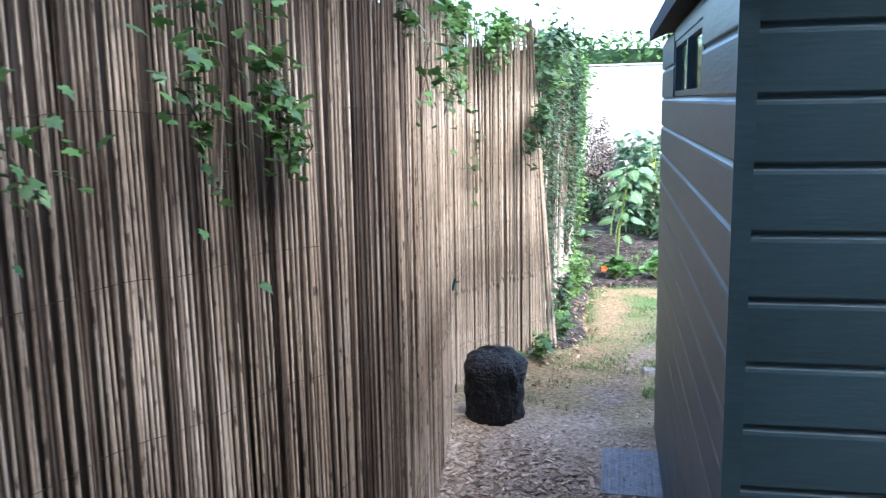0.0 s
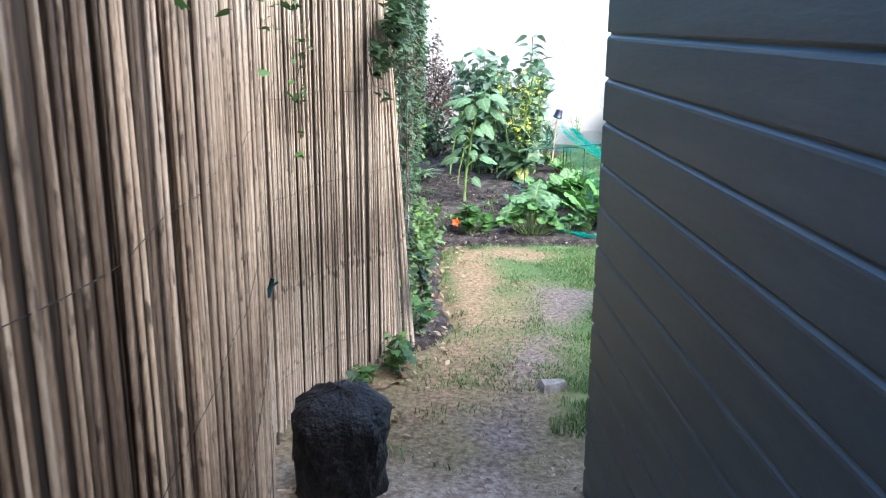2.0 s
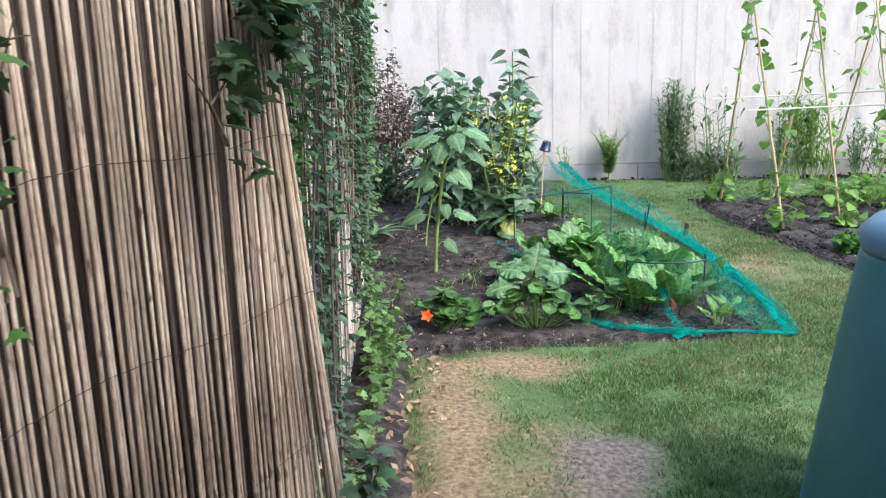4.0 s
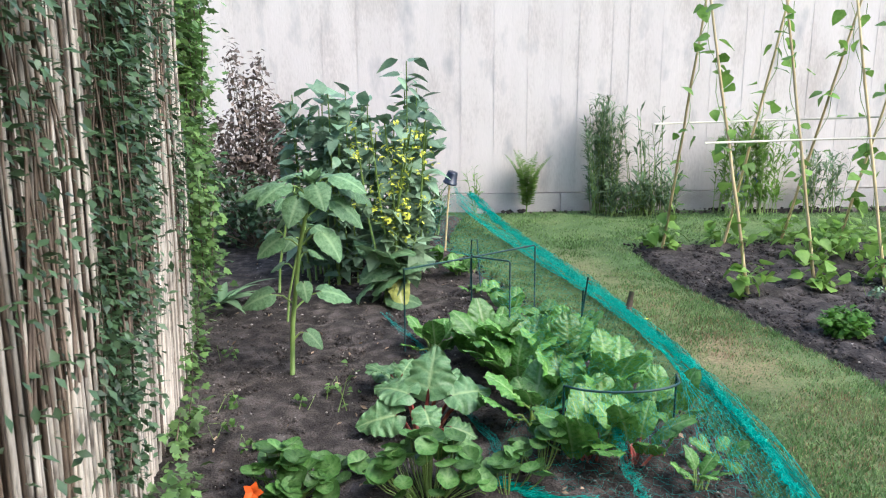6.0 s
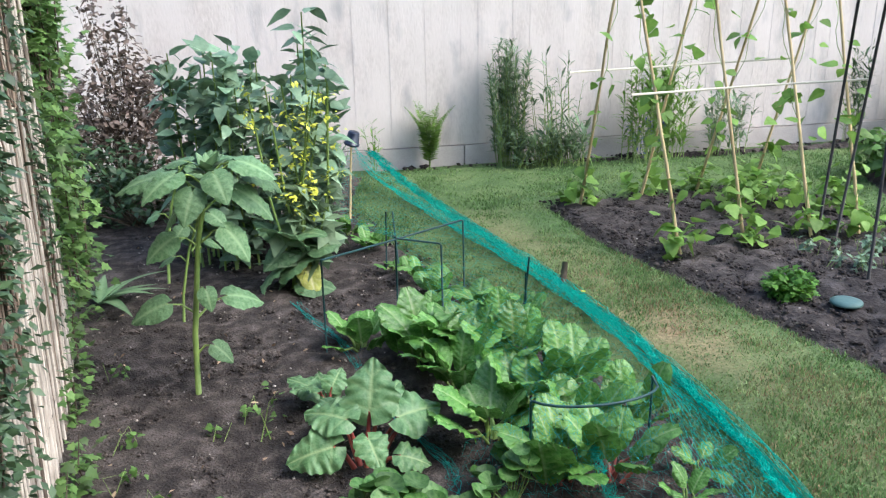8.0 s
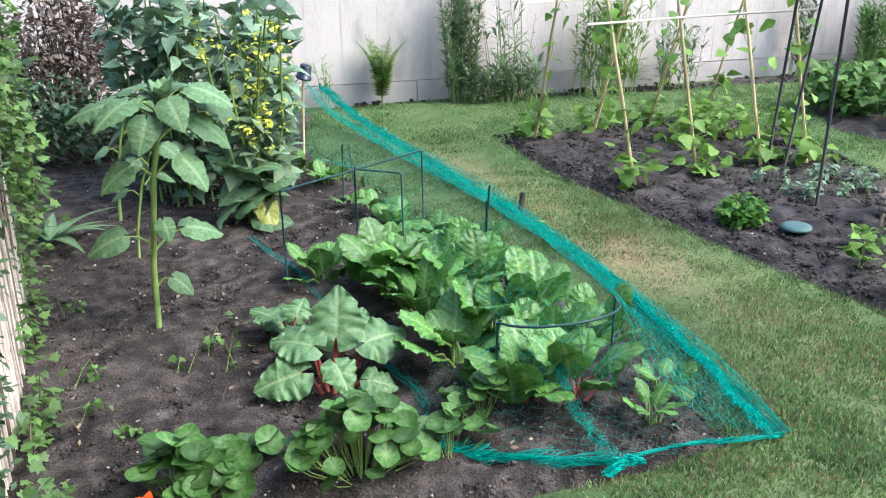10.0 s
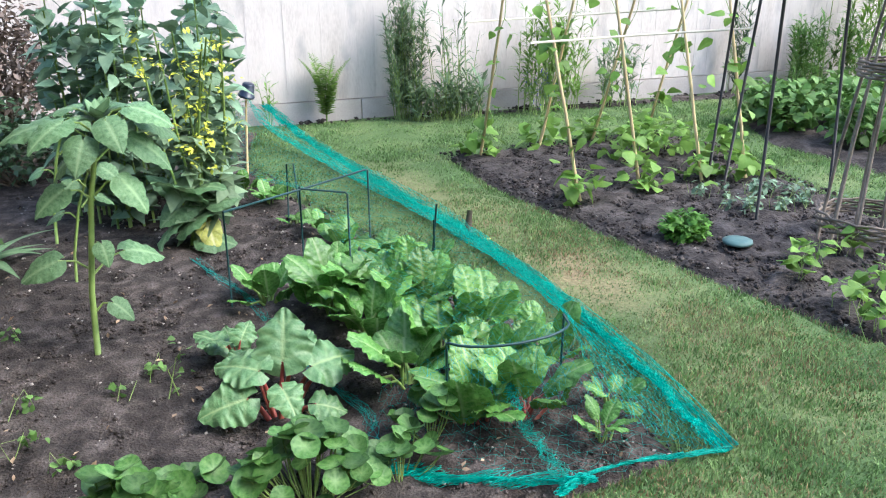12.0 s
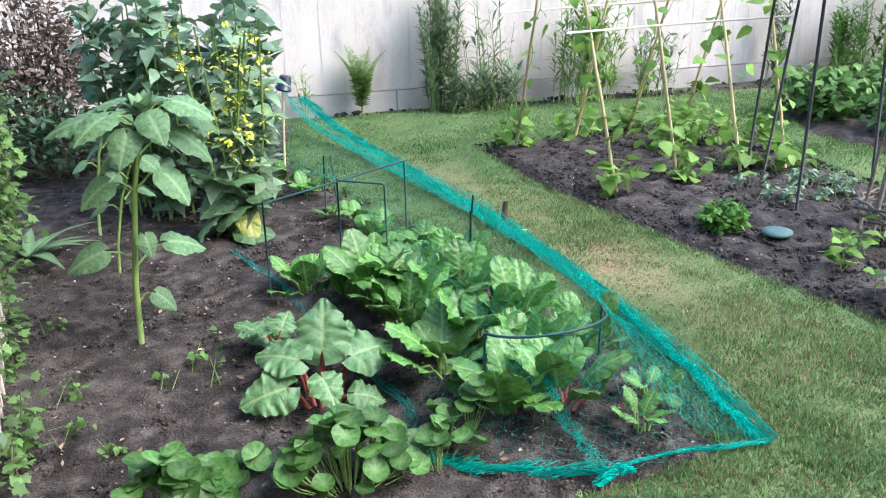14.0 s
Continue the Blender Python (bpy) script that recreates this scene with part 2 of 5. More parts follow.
# ---- mesh helpers ----
class Acc:
    """Gathers pieces of one mesh."""

    def __init__(self):
        self.v, self.f, self.vein, self.n = [], [], [], 0

    def add(self, verts, faces, m=None, vein=None):
        verts = np.asarray(verts, float)
        if m is not None:
            a = np.array(m)
            verts = verts @ a[:3, :3].T + a[:3, 3]
        self.v.append(verts)
        k = self.n
        self.f.extend([tuple(i + k for i in f) for f in faces])
        self.vein.append(np.zeros(len(verts)) if vein is None else np.asarray(vein, float))
        self.n += len(verts)
        return self

    def tube(self, pts, radii, sides=5, cap=True):
        pts = [Vector(p) for p in pts]
        if not hasattr(radii, "__len__"):
            radii = [radii] * len(pts)
        vs, fs = [], []
        for i, p in enumerate(pts):
            d = (pts[min(i + 1, len(pts) - 1)] - pts[max(i - 1, 0)]).normalized()
            up = Vector((0, 0, 1)) if abs(d.z) < 0.9 else Vector((1, 0, 0))
            a = d.cross(up).normalized()
            b = a.cross(d)
            for k in range(sides):
                w = 2 * math.pi * k / sides
                vs.append(p + radii[i] * (math.cos(w) * a + math.sin(w) * b))
        for i in range(len(pts) - 1):
            for k in range(sides):
                j = (k + 1) % sides
                fs.append((i * sides + k, i * sides + j, (i + 1) * sides + j, (i + 1) * sides + k))
        if cap:
            fs.append(tuple(range(sides)))
            fs.append(tuple((len(pts) - 1) * sides + k for k in reversed(range(sides))))
        return self.add([tuple(v) for v in vs], fs)

    def box(self, lo, hi, m=None):
        (a, b, c), (d, e, f) = lo, hi
        v = [(a, b, c), (d, b, c), (d, e, c), (a, e, c), (a, b, f), (d, b, f), (d, e, f), (a, e, f)]
        return self.add(v, [(3, 2, 1, 0), (4, 5, 6, 7), (0, 1, 5, 4), (1, 2, 6, 5), (2, 3, 7, 6), (3, 0, 4, 7)], m)

    def mesh(self, name, material, smooth=True):
        me = bpy.data.meshes.new(name)
        me.from_pydata(np.concatenate(self.v).tolist(), [], self.f)
        me.materials.append(material)
        ve = np.concatenate(self.vein)
        if ve.any():
            me.attributes.new("vein", "FLOAT", "POINT").data.foreach_set("value", ve.astype(np.float32))
        if smooth:
            me.polygons.foreach_set("use_smooth", [True] * len(me.polygons))
        me.update()
        return me


def part(name, acc, material, parent, label="", smooth=True):
    me = acc if isinstance(acc, bpy.types.Mesh) else acc.mesh(name, material, smooth)
    ob = new(name, me)
    ob.parent = parent
    if label:
        tagged(ob, label)
    return ob


def thing(name, label, category, at=(0, 0, 0), group="", kind="", rz=0.0):
    ob = new(name)
    ob.matrix_world = pose(*at, 0, 0, rz)
    ob.empty_display_size = 0.1
    return tagged(ob, label, category, group, kind)


def solid(name, acc, material, label, category, kind="", group="", smooth=True):
    return tagged(new(name, acc.mesh(name, material, smooth)), label, category, group, kind)


R = random.Random(7)
U = R.uniform


def aim(p, az, tilt, roll=0.0, s=1.0):
    """A pose for a leaf: base at p, pointing to azimuth az, tilt degrees above level."""
    return Matrix.Translation(p) @ Euler((0, 0, radians(az))).to_matrix().to_4x4() @ Euler((radians(roll), radians(-tilt), 0)).to_matrix().to_4x4() @ Matrix.Scale(s, 4)


def leaf(width, n=7, droop=0.25, cup=0.15, wave=0.0, lobes=0, seed=0, notch=0.0, m=4):
    """A leaf of length 1 along +X; width(t) gives its half breadth. Veins are marked."""
    r = random.Random(seed)
    v, f, ve = [], [], []
    ph = r.uniform(0, 6)
    for i in range(n + 1):
        t = i / n
        w = width(t) * (1 + (0.13 * math.sin(lobes * 9 * t + ph) if lobes else 0))
        for j in range(-m // 2, m // 2 + 1):
            s = j / (m / 2)
            y = w * s
            x = t - notch * abs(s) * (1 - t) * (1 if t < 0.4 else 0.3)
            if lobes:
                x += 0.05 * abs(s) * math.sin(lobes * t * 6.28)
            z = -droop * t * t + cup * abs(y) * (1 - 0.3 * t) - 0.35 * droop * s * s * w
            z += wave * abs(s) ** 1.5 * math.sin(t * 14 + ph + 2.2 * (s > 0)) + r.uniform(-1, 1) * wave * 0.25
            v.append((x, y, z))
            ve.append(0.75 if j == 0 else (0.12 if (i % 3 == 1 and abs(s) < 0.8) else 0.0))
    k = m + 1
    for i in range(n):
        for j in range(m):
            f.append((i * k + j, (i + 1) * k + j, (i + 1) * k + j + 1, i * k + j + 1))
    return v, f, ve


def leaf_mesh(name, material, *a, **kw):
    v, f, ve = leaf(*a, **kw)
    return Acc().add(v, f, None, ve).mesh(name, material)


def broad_leaf(name, material, outline, n=30, m=12, droop=0.3, cup=0.15, ruffle=0.04, pucker=0.012, veins=6, base=0.0, lobes=0.0, seed=0, frill=0.7):
    """A large leaf with a midrib, slanting side veins, puckered fields between them and a ruffled rim."""
    r = random.Random(seed)
    ph, ph2 = r.uniform(0, 6), r.uniform(0, 6)
    v, f, ve = [], [], []
    for i in range(n + 1):
        t = i / n
        for j in range(m + 1):
            q = 2 * j / m - 1
            side = 1 if q > 0 else -1
            a = abs(q)
            w = outline(t) * (1 + lobes * (math.sin(17 * t + ph + side) + 0.8 * math.sin(41 * t + ph2 - side)))
            y = w * q
            x = t - base * a ** 1.6 * (1 - t) ** 2.5
            along_vein = (t - 0.30 * a + 0.3) * veins
            field = along_vein % 1.0
            z = -droop * t * t + cup * abs(y) - 0.5 * droop * a * a * w
            z += pucker * math.sin(math.pi * field) * min(1, 3 * a) * (1 - 0.4 * a) * 2
            z += ruffle * a ** 2.2 * (math.sin(15 * t + ph + 2.2 * side) + frill * math.sin(37 * t + ph2 * side))
            v.append((x, y, z + r.uniform(-1, 1) * pucker * 0.35))
            line = max(0.0, 1 - min(field, 1 - field) * 7) * (1 - 0.6 * a) * 0.55 if a > 0.01 else 0.0
            ve.append(max(line, max(0.0, 1 - abs(y) / (0.035 * (1.15 - t)))))
    k = m + 1
    for i in range(n):
        for j in range(m):
            f.append((i * k + j, (i + 1) * k + j, (i + 1) * k + j + 1, i * k + j + 1))
    return Acc().add(v, f, None, ve).mesh(name, material)


def spade(w):
    return lambda t: w * max(0.03, math.sin(math.pi * min(1, t) ** 0.62)) ** 0.7 * (1.06 - 0.22 * t) if 0 < t < 1 else (0.12 * w if t <= 0 else 0.03 * w)


def spoon(w):
    return lambda t: w * max(0.04, math.sin(math.pi * t ** 1.12)) ** 0.48 if 0 < t < 1 else (0.14 if t <= 0 else 0.3) * w


def ovate(w, p=0.35):
    return lambda t: w * max(0.02, math.sin(math.pi * min(1, max(0, t)) ** (0.63 if p < 0.5 else 1.4))) if 0 < t < 1 else w * 0.04


def heart(w):
    return lambda t: w * max(0.03, math.sin(math.pi * t ** 0.58)) ** 0.75 if 0 < t < 1 else 0.06 * w


SMALL = [leaf(ovate(0.30), 2, 0.2, 0.2, 0, seed=i, m=2) for i in range(3)]
half_ivy = [(-0.07, 0.24, 0.02), (0.10, 0.46, 0.0), (0.33, 0.30, 0.03), (0.50, 0.47, -0.03), (0.60, 0.20, 0.0)]
IVYSHAPE = [([(0, 0, 0)] + half_ivy + [(1, 0, -0.16)] + [(p, -q, r) for p, q, r in half_ivy[::-1]] + [(0.36, 0, 0.05)],
             [(12, k + 1, k) if k < 11 else (12, 0, 11) for k in range(12)], None)]
TRI = [leaf(heart(0.44), 5, 0.35, 0.22, 0.02, seed=i, m=4) for i in range(4)]


def sprinkle(acc, shapes, p, size, face=None, spread=60):
    """One small leaf at p; face: the azimuth it looks to."""
    v, f, ve = R.choice(shapes)
    az = U(0, 360) if face is None else face + U(-spread, spread)
    acc.add(v, f, aim(p, az, U(-50, 35), U(-40, 40), size * U(0.65, 1.3)), ve)
# ---- ground: one sheet to the horizon, with worn, dry and chipped zones ----
def seg_dist(X, Y, pts):
    d = np.full(X.shape, 1e9)
    for (a, b), (c, e) in zip(pts[:-1], pts[1:]):
        vx, vy = c - a, e - b
        t = np.clip(((X - a) * vx + (Y - b) * vy) / (vx * vx + vy * vy), 0, 1)
        d = np.minimum(d, np.hypot(X - a - t * vx, Y - b - t * vy))
    return d


def inside(X, Y, poly):
    r = np.zeros(X.shape, bool)
    n = len(poly)
    for i in range(n):
        (a, b), (c, e) = poly[i], poly[(i + 1) % n]
        r ^= ((b > Y) != (e > Y)) & (X < (c - a) * (Y - b) / (e - b + 1e-12) + a)
    return r


BED_LEFT = [(-1.75, 6.02), (-1.6, 3.5), (-1.2, 1.0), (-0.9, -1.05), (-0.66, -1.2), (-0.52, -0.8), (-0.60, -0.5), (-0.67, 0.05), (-0.74, 0.72), (-0.4, 0.80),
            (0.05, 0.87), (0.6, 0.93), (1.0, 0.98), (1.06, 1.4), (0.93, 2.2), (0.62, 3.2), (0.40, 4.04), (0.2, 4.9), (0.35, 5.75), (0.5, 6.02)]
BED_RIGHT = [(1.50, 4.71), (1.54, 3.75), (1.74, 2.87), (1.90, 2.13), (2.11, 1.46), (2.4, 0.9), (3.3, 0.5), (3.38, 2.76), (3.42, 3.6), (3.5, 4.3), (3.3, 4.78), (2.29, 4.74)]
BED_FAR = [(3.88, 4.15), (4.02, 3.5), (4.1, 2.2), (7.5, 1.6), (7.5, 5.3), (5.2, 5.15), (4.2, 4.9)]
BORDER = [(0.5, 6.08), (0.5, 5.98), (1.3, 5.94), (2.4, 5.88), (3.2, 5.82), (4.3, 5.78), (5.2, 5.72), (9.5, 5.6), (9.5, 6.08)]
BEDS = (BED_LEFT, BED_RIGHT, BED_FAR, BORDER)


def axis(lo, hi, step, far):
    inner = np.arange(lo, hi + step / 2, step)
    steps = np.array([0.3, 0.8, 2, 5, 12, 30, 80, 200, far])
    return np.concatenate([lo - steps[::-1], inner, hi + steps])


gx, gy = axis(-2.6, 5.6, 0.06, 600), axis(-8.4, 6.6, 0.06, 600)
GX, GY = np.meshgrid(gx, gy)


def fbm(x, y, s, seed=0):
    return sum(np.sin(x * s * k * 1.7 + seed + 2.1 * np.sin(y * s * k * 1.3 + seed * 1.7 + k)) * np.cos(y * s * k * 1.9 + 1.3 * np.sin(x * s * k + k)) / k for k in (1, 2.3, 4.9)) / 1.7


def zones(x, y):
    n = fbm(x, y, 2.2, 3) * 0.35 + fbm(x, y, 6.0, 9) * 0.2
    walk_line = [(0.08, -0.25), (0.0, -0.55), (-0.12, -1.0), (-0.2, -1.5), (-0.3, -2.2), (-0.32, -3.2), (-0.2, -5.0)]
    earth = np.clip(1.1 - seg_dist(x, y, walk_line) / 0.18 + n * 1.8, 0, 1) * 0.95
    dry = np.clip(1.2 - seg_dist(x, y, [(-0.15, 0.6), (-0.58, 0.62), (-0.50, 0.2), (-0.46, -0.3), (-0.46, -0.9), (-0.52, -1.5), (-0.6, -2.0)]) / 0.19 + n * 1.5, 0, 1)
    dry = np.maximum(dry, np.clip(1.1 - np.hypot((x - 1.35) / 0.32, (y - 2.35) / 0.5) + n, 0, 1) * 0.9)
    dry = np.maximum(dry, np.clip(0.9 - seg_dist(x, y, [(0.95, 4.4), (1.3, 3.4), (1.45, 2.4), (1.55, 1.2)]) / 0.35 + n, 0, 1) * 0.35)
    dry = np.maximum(dry, np.clip((0.15 - y) * 1.1 + n * 2.0, 0, 1) * 0.8 * np.clip((0.14 - x) / 0.3 + np.clip((-1.7 - y) * 2, 0, 1), 0, 1) * (y < 0.7))
    chips = np.clip((-2.15 - y) * 2.2 + n, 0, 1) * (y < -1.9)
    near = np.clip((2.4 - np.abs(x - 0.2)) * 2, 0, 1)
    return earth, dry * near, chips * near


gz = 0.012 * fbm(GX, GY, 1.1, 1) * (np.hypot(GX, GY) < 12) - 0.03 * np.clip((-1.5 - GY) / 2, 0, 1) * (GY > -60)
inbed = sum(inside(GX, GY, b) for b in BEDS) > 0
gz = gz - 0.035 * inbed
nx, ny = len(gx), len(gy)
gv = np.stack([GX, GY, gz], -1).reshape(-1, 3)
gf = [(j * nx + i, j * nx + i + 1, (j + 1) * nx + i + 1, (j + 1) * nx + i) for j in range(ny - 1) for i in range(nx - 1)]
ground_mesh = bpy.data.meshes.new("ground")
ground_mesh.from_pydata(gv.tolist(), [], gf)
ground_mesh.polygons.foreach_set("use_smooth", [True] * len(gf))
for key, val in zip(("earth", "dry", "chips"), zones(GX, GY)):
    ground_mesh.attributes.new(key, "FLOAT", "POINT").data.foreach_set("value", val.reshape(-1).astype(np.float32))

LAWN = mat("lawn", (0.05, 0.088, 0.027), (0.165, 0.20, 0.078), 0.9, 2.0, 0.8, 0.0, 70, c3=(0.092, 0.145, 0.048), dist=0.02)
nt = LAWN.node_tree
prev = nt.nodes["Principled BSDF"].inputs["Base Color"].links[0].from_socket
for key, c1, c2 in (("dry", (0.16, 0.105, 0.058), (0.38, 0.265, 0.15)), ("earth", (0.115, 0.082, 0.066), (0.31, 0.24, 0.20)), ("chips", (0.30, 0.20, 0.14), (0.60, 0.46, 0.35))):
    no, rp, at, mx = nt.nodes.new("ShaderNodeTexNoise"), nt.nodes.new("ShaderNodeValToRGB"), nt.nodes.new("ShaderNodeAttribute"), nt.nodes.new("ShaderNodeMix")
    no.inputs["Scale"].default_value, no.inputs["Detail"].default_value = 45, 6
    tc = nt.nodes.new("ShaderNodeTexCoord")
    nt.links.new(tc.outputs["Object"], no.inputs["Vector"])
    nt.links.new(no.outputs[0], rp.inputs[0])
    rp.color_ramp.elements[0].color, rp.color_ramp.elements[1].color = (*c1, 1), (*c2, 1)
    rp.color_ramp.elements[0].position, rp.color_ramp.elements[1].position = 0.35, 0.68
    at.attribute_name, mx.data_type = key, "RGBA"
    nt.links.new(at.outputs["Fac"], mx.inputs[0])
    nt.links.new(prev, mx.inputs[6])
    nt.links.new(rp.outputs[0], mx.inputs[7])
    prev = mx.outputs[2]
nt.links.new(prev, nt.nodes["Principled BSDF"].inputs["Base Color"])
ground_mesh.materials.append(LAWN)
tagged(new("ground", ground_mesh), "mown lawn with dry straw patches and a trodden earth path", "ground", kind="structure")


def bed(name, poly, material, label, raise_=0.02, lump=0.02, step=0.05):
    """A sheet of lumpy soil that fills a polygon and dips under the turf at its edge."""
    xs, ys = [p[0] for p in poly], [p[1] for p in poly]
    ax, ay = np.arange(min(xs) - step, max(xs) + 2 * step, step), np.arange(min(ys) - step, max(ys) + 2 * step, step)
    X, Y = np.meshgrid(ax, ay)
    d = seg_dist(X, Y, poly + poly[:1])
    ins = inside(X, Y, poly)
    rng = np.random.RandomState(3)
    z = np.where(ins, np.clip(d / 0.12, 0, 1) * (raise_ + 0.045) - 0.045 + lump * fbm(X, Y, 7, 2) * np.clip(d / 0.1, 0, 1) + rng.uniform(-0.5, 0.5, X.shape) * lump, -0.06)
    keep = ins | (d < step * 1.5)
    idx = -np.ones(X.shape, int)
    idx[keep] = np.arange(keep.sum())
    v = np.stack([X[keep], Y[keep], z[keep]], -1)
    f = []
    for j in range(X.shape[0] - 1):
        for i in range(X.shape[1] - 1):
            q = (idx[j, i], idx[j, i + 1], idx[j + 1, i + 1], idx[j + 1, i])
            if min(q) >= 0:
                f.append(tuple(int(k) for k in q))
    return solid(name, Acc().add(v, f), material, label, "soil bed", kind="structure")


bed("soil_bed_1", BED_LEFT, DRYSOIL, "dark crumbly soil of the netted vegetable bed", 0.015, 0.016)
bed("soil_bed_2", BED_RIGHT, SOIL, "dark raked soil bed under the bean poles", 0.015, 0.024)
bed("soil_bed_3", BED_FAR, SOIL, "dark soil of the potato bed", 0.015, 0.024, 0.08)
bed("soil_bed_4", BORDER, SOIL, "narrow soil border along the white fence", 0.01, 0.02)

# ---- white fence at the far end ----
fence = thing("fence_white", "tall pinkish-white painted close-board fence", "fence", kind="structure")
x = -4.2
while x < 10.4:
    w = 0.148
    tilt, off = U(-0.003, 0.003), U(-0.001, 0.001)
    b = Acc()
    v = [(x - 0.006, 6.1155, 0.17), (x + w, 6.1172, 0.17), (x + w, 6.138, 0.17), (x - 0.006, 6.123, 0.17)]
    z1 = 2.09 + U(-0.004, 0.004)
    v = v + [(a + tilt, c, z1) for a, c, _ in v]
    b.add([(a, c + off, z) for a, c, z in v], [(3, 2, 1, 0), (4, 5, 6, 7), (0, 1, 5, 4), (1, 2, 6, 5), (2, 3, 7, 6), (3, 0, 4, 7)])
    part("board", b, FENCE, fence, smooth=False)
    x += w
for k in range(8):
    x0 = -4.2 + k * 1.83
    b = Acc().box((x0 + 0.004, 6.10, -0.05), (x0 + 1.826, 6.15, 0.160))
    part("gravel_board", b, CONCRETE, fence, "pale concrete gravel board", smooth=False)
# strip added behind the gap under the boards, leaving a dark shadow line
part("bottom_rail", Acc().box((-4.2, 6.151, 0.10), (10.4, 6.20, 0.26)), FENCE, fence, smooth=False)
part("top_rail", Acc().box((-4.2, 6.146, 1.80), (10.4, 6.20, 1.88)), FENCE, fence, smooth=False)
part("capping", Acc().box((-4.2, 6.10, 2.096), (10.4, 6.16, 2.12)), FENCE, fence, smooth=False)

# ---- reed screens along the near side ----
LINE_A = [(-1.27, -7.45), (-1.12, -6.2), (-0.95, -5.37), (-0.83, -4.9), (-0.69, -4.3), (-0.81, -3.39), (-0.98, -2.64), (-1.09, -2.25), (-1.06, -1.9), (-0.88, -1.5), (-0.71, -1.08)]
LINE_B = [(-0.98, -0.75), (-0.97, 0.2), (-1.04, 1.1), (-1.12, 1.9), (-1.2, 2.5), (-1.34, 3.15)]


def along(pts, step):
    """Points and directions at even steps, with the corners eased."""
    P = [Vector((a, b, 0)) for a, b in pts]
    dense = []
    for i in range(len(P) - 1):
        p0, p1, p2, p3 = P[max(i - 1, 0)], P[i], P[i + 1], P[min(i + 2, len(P) - 1)]
        for k in range(40):
            t = k / 40
            dense.append(0.5 * ((2 * p1) + (p2 - p0) * t + (2 * p0 - 5 * p1 + 4 * p2 - p3) * t * t + (3 * p1 - p0 - 3 * p2 + p3) * t ** 3))
    dense.append(P[-1])
    out, d = [], 0.0
    for a, b in zip(dense[:-1], dense[1:]):
        l = (b - a).length
        while d < l:
            out.append((a + (b - a) * (d / l), (b - a).normalized()))
            d += step
        d -= l
    return out


def reed(r, bend, h, seed):
    """One reed with slightly swollen joints."""
    g = random.Random(seed)
    pts, rad = [], []
    for k in range(6):
        z = h * k / 5
        pts.append((bend * math.sin(z * 2.2 + seed) + g.uniform(-1, 1) * 0.0012, bend * math.cos(z * 1.7 + seed), z))
        rad.append(r * (1.05 - 0.25 * k / 5) * g.uniform(0.92, 1.08))
    return Acc().tube(pts, rad, 5)


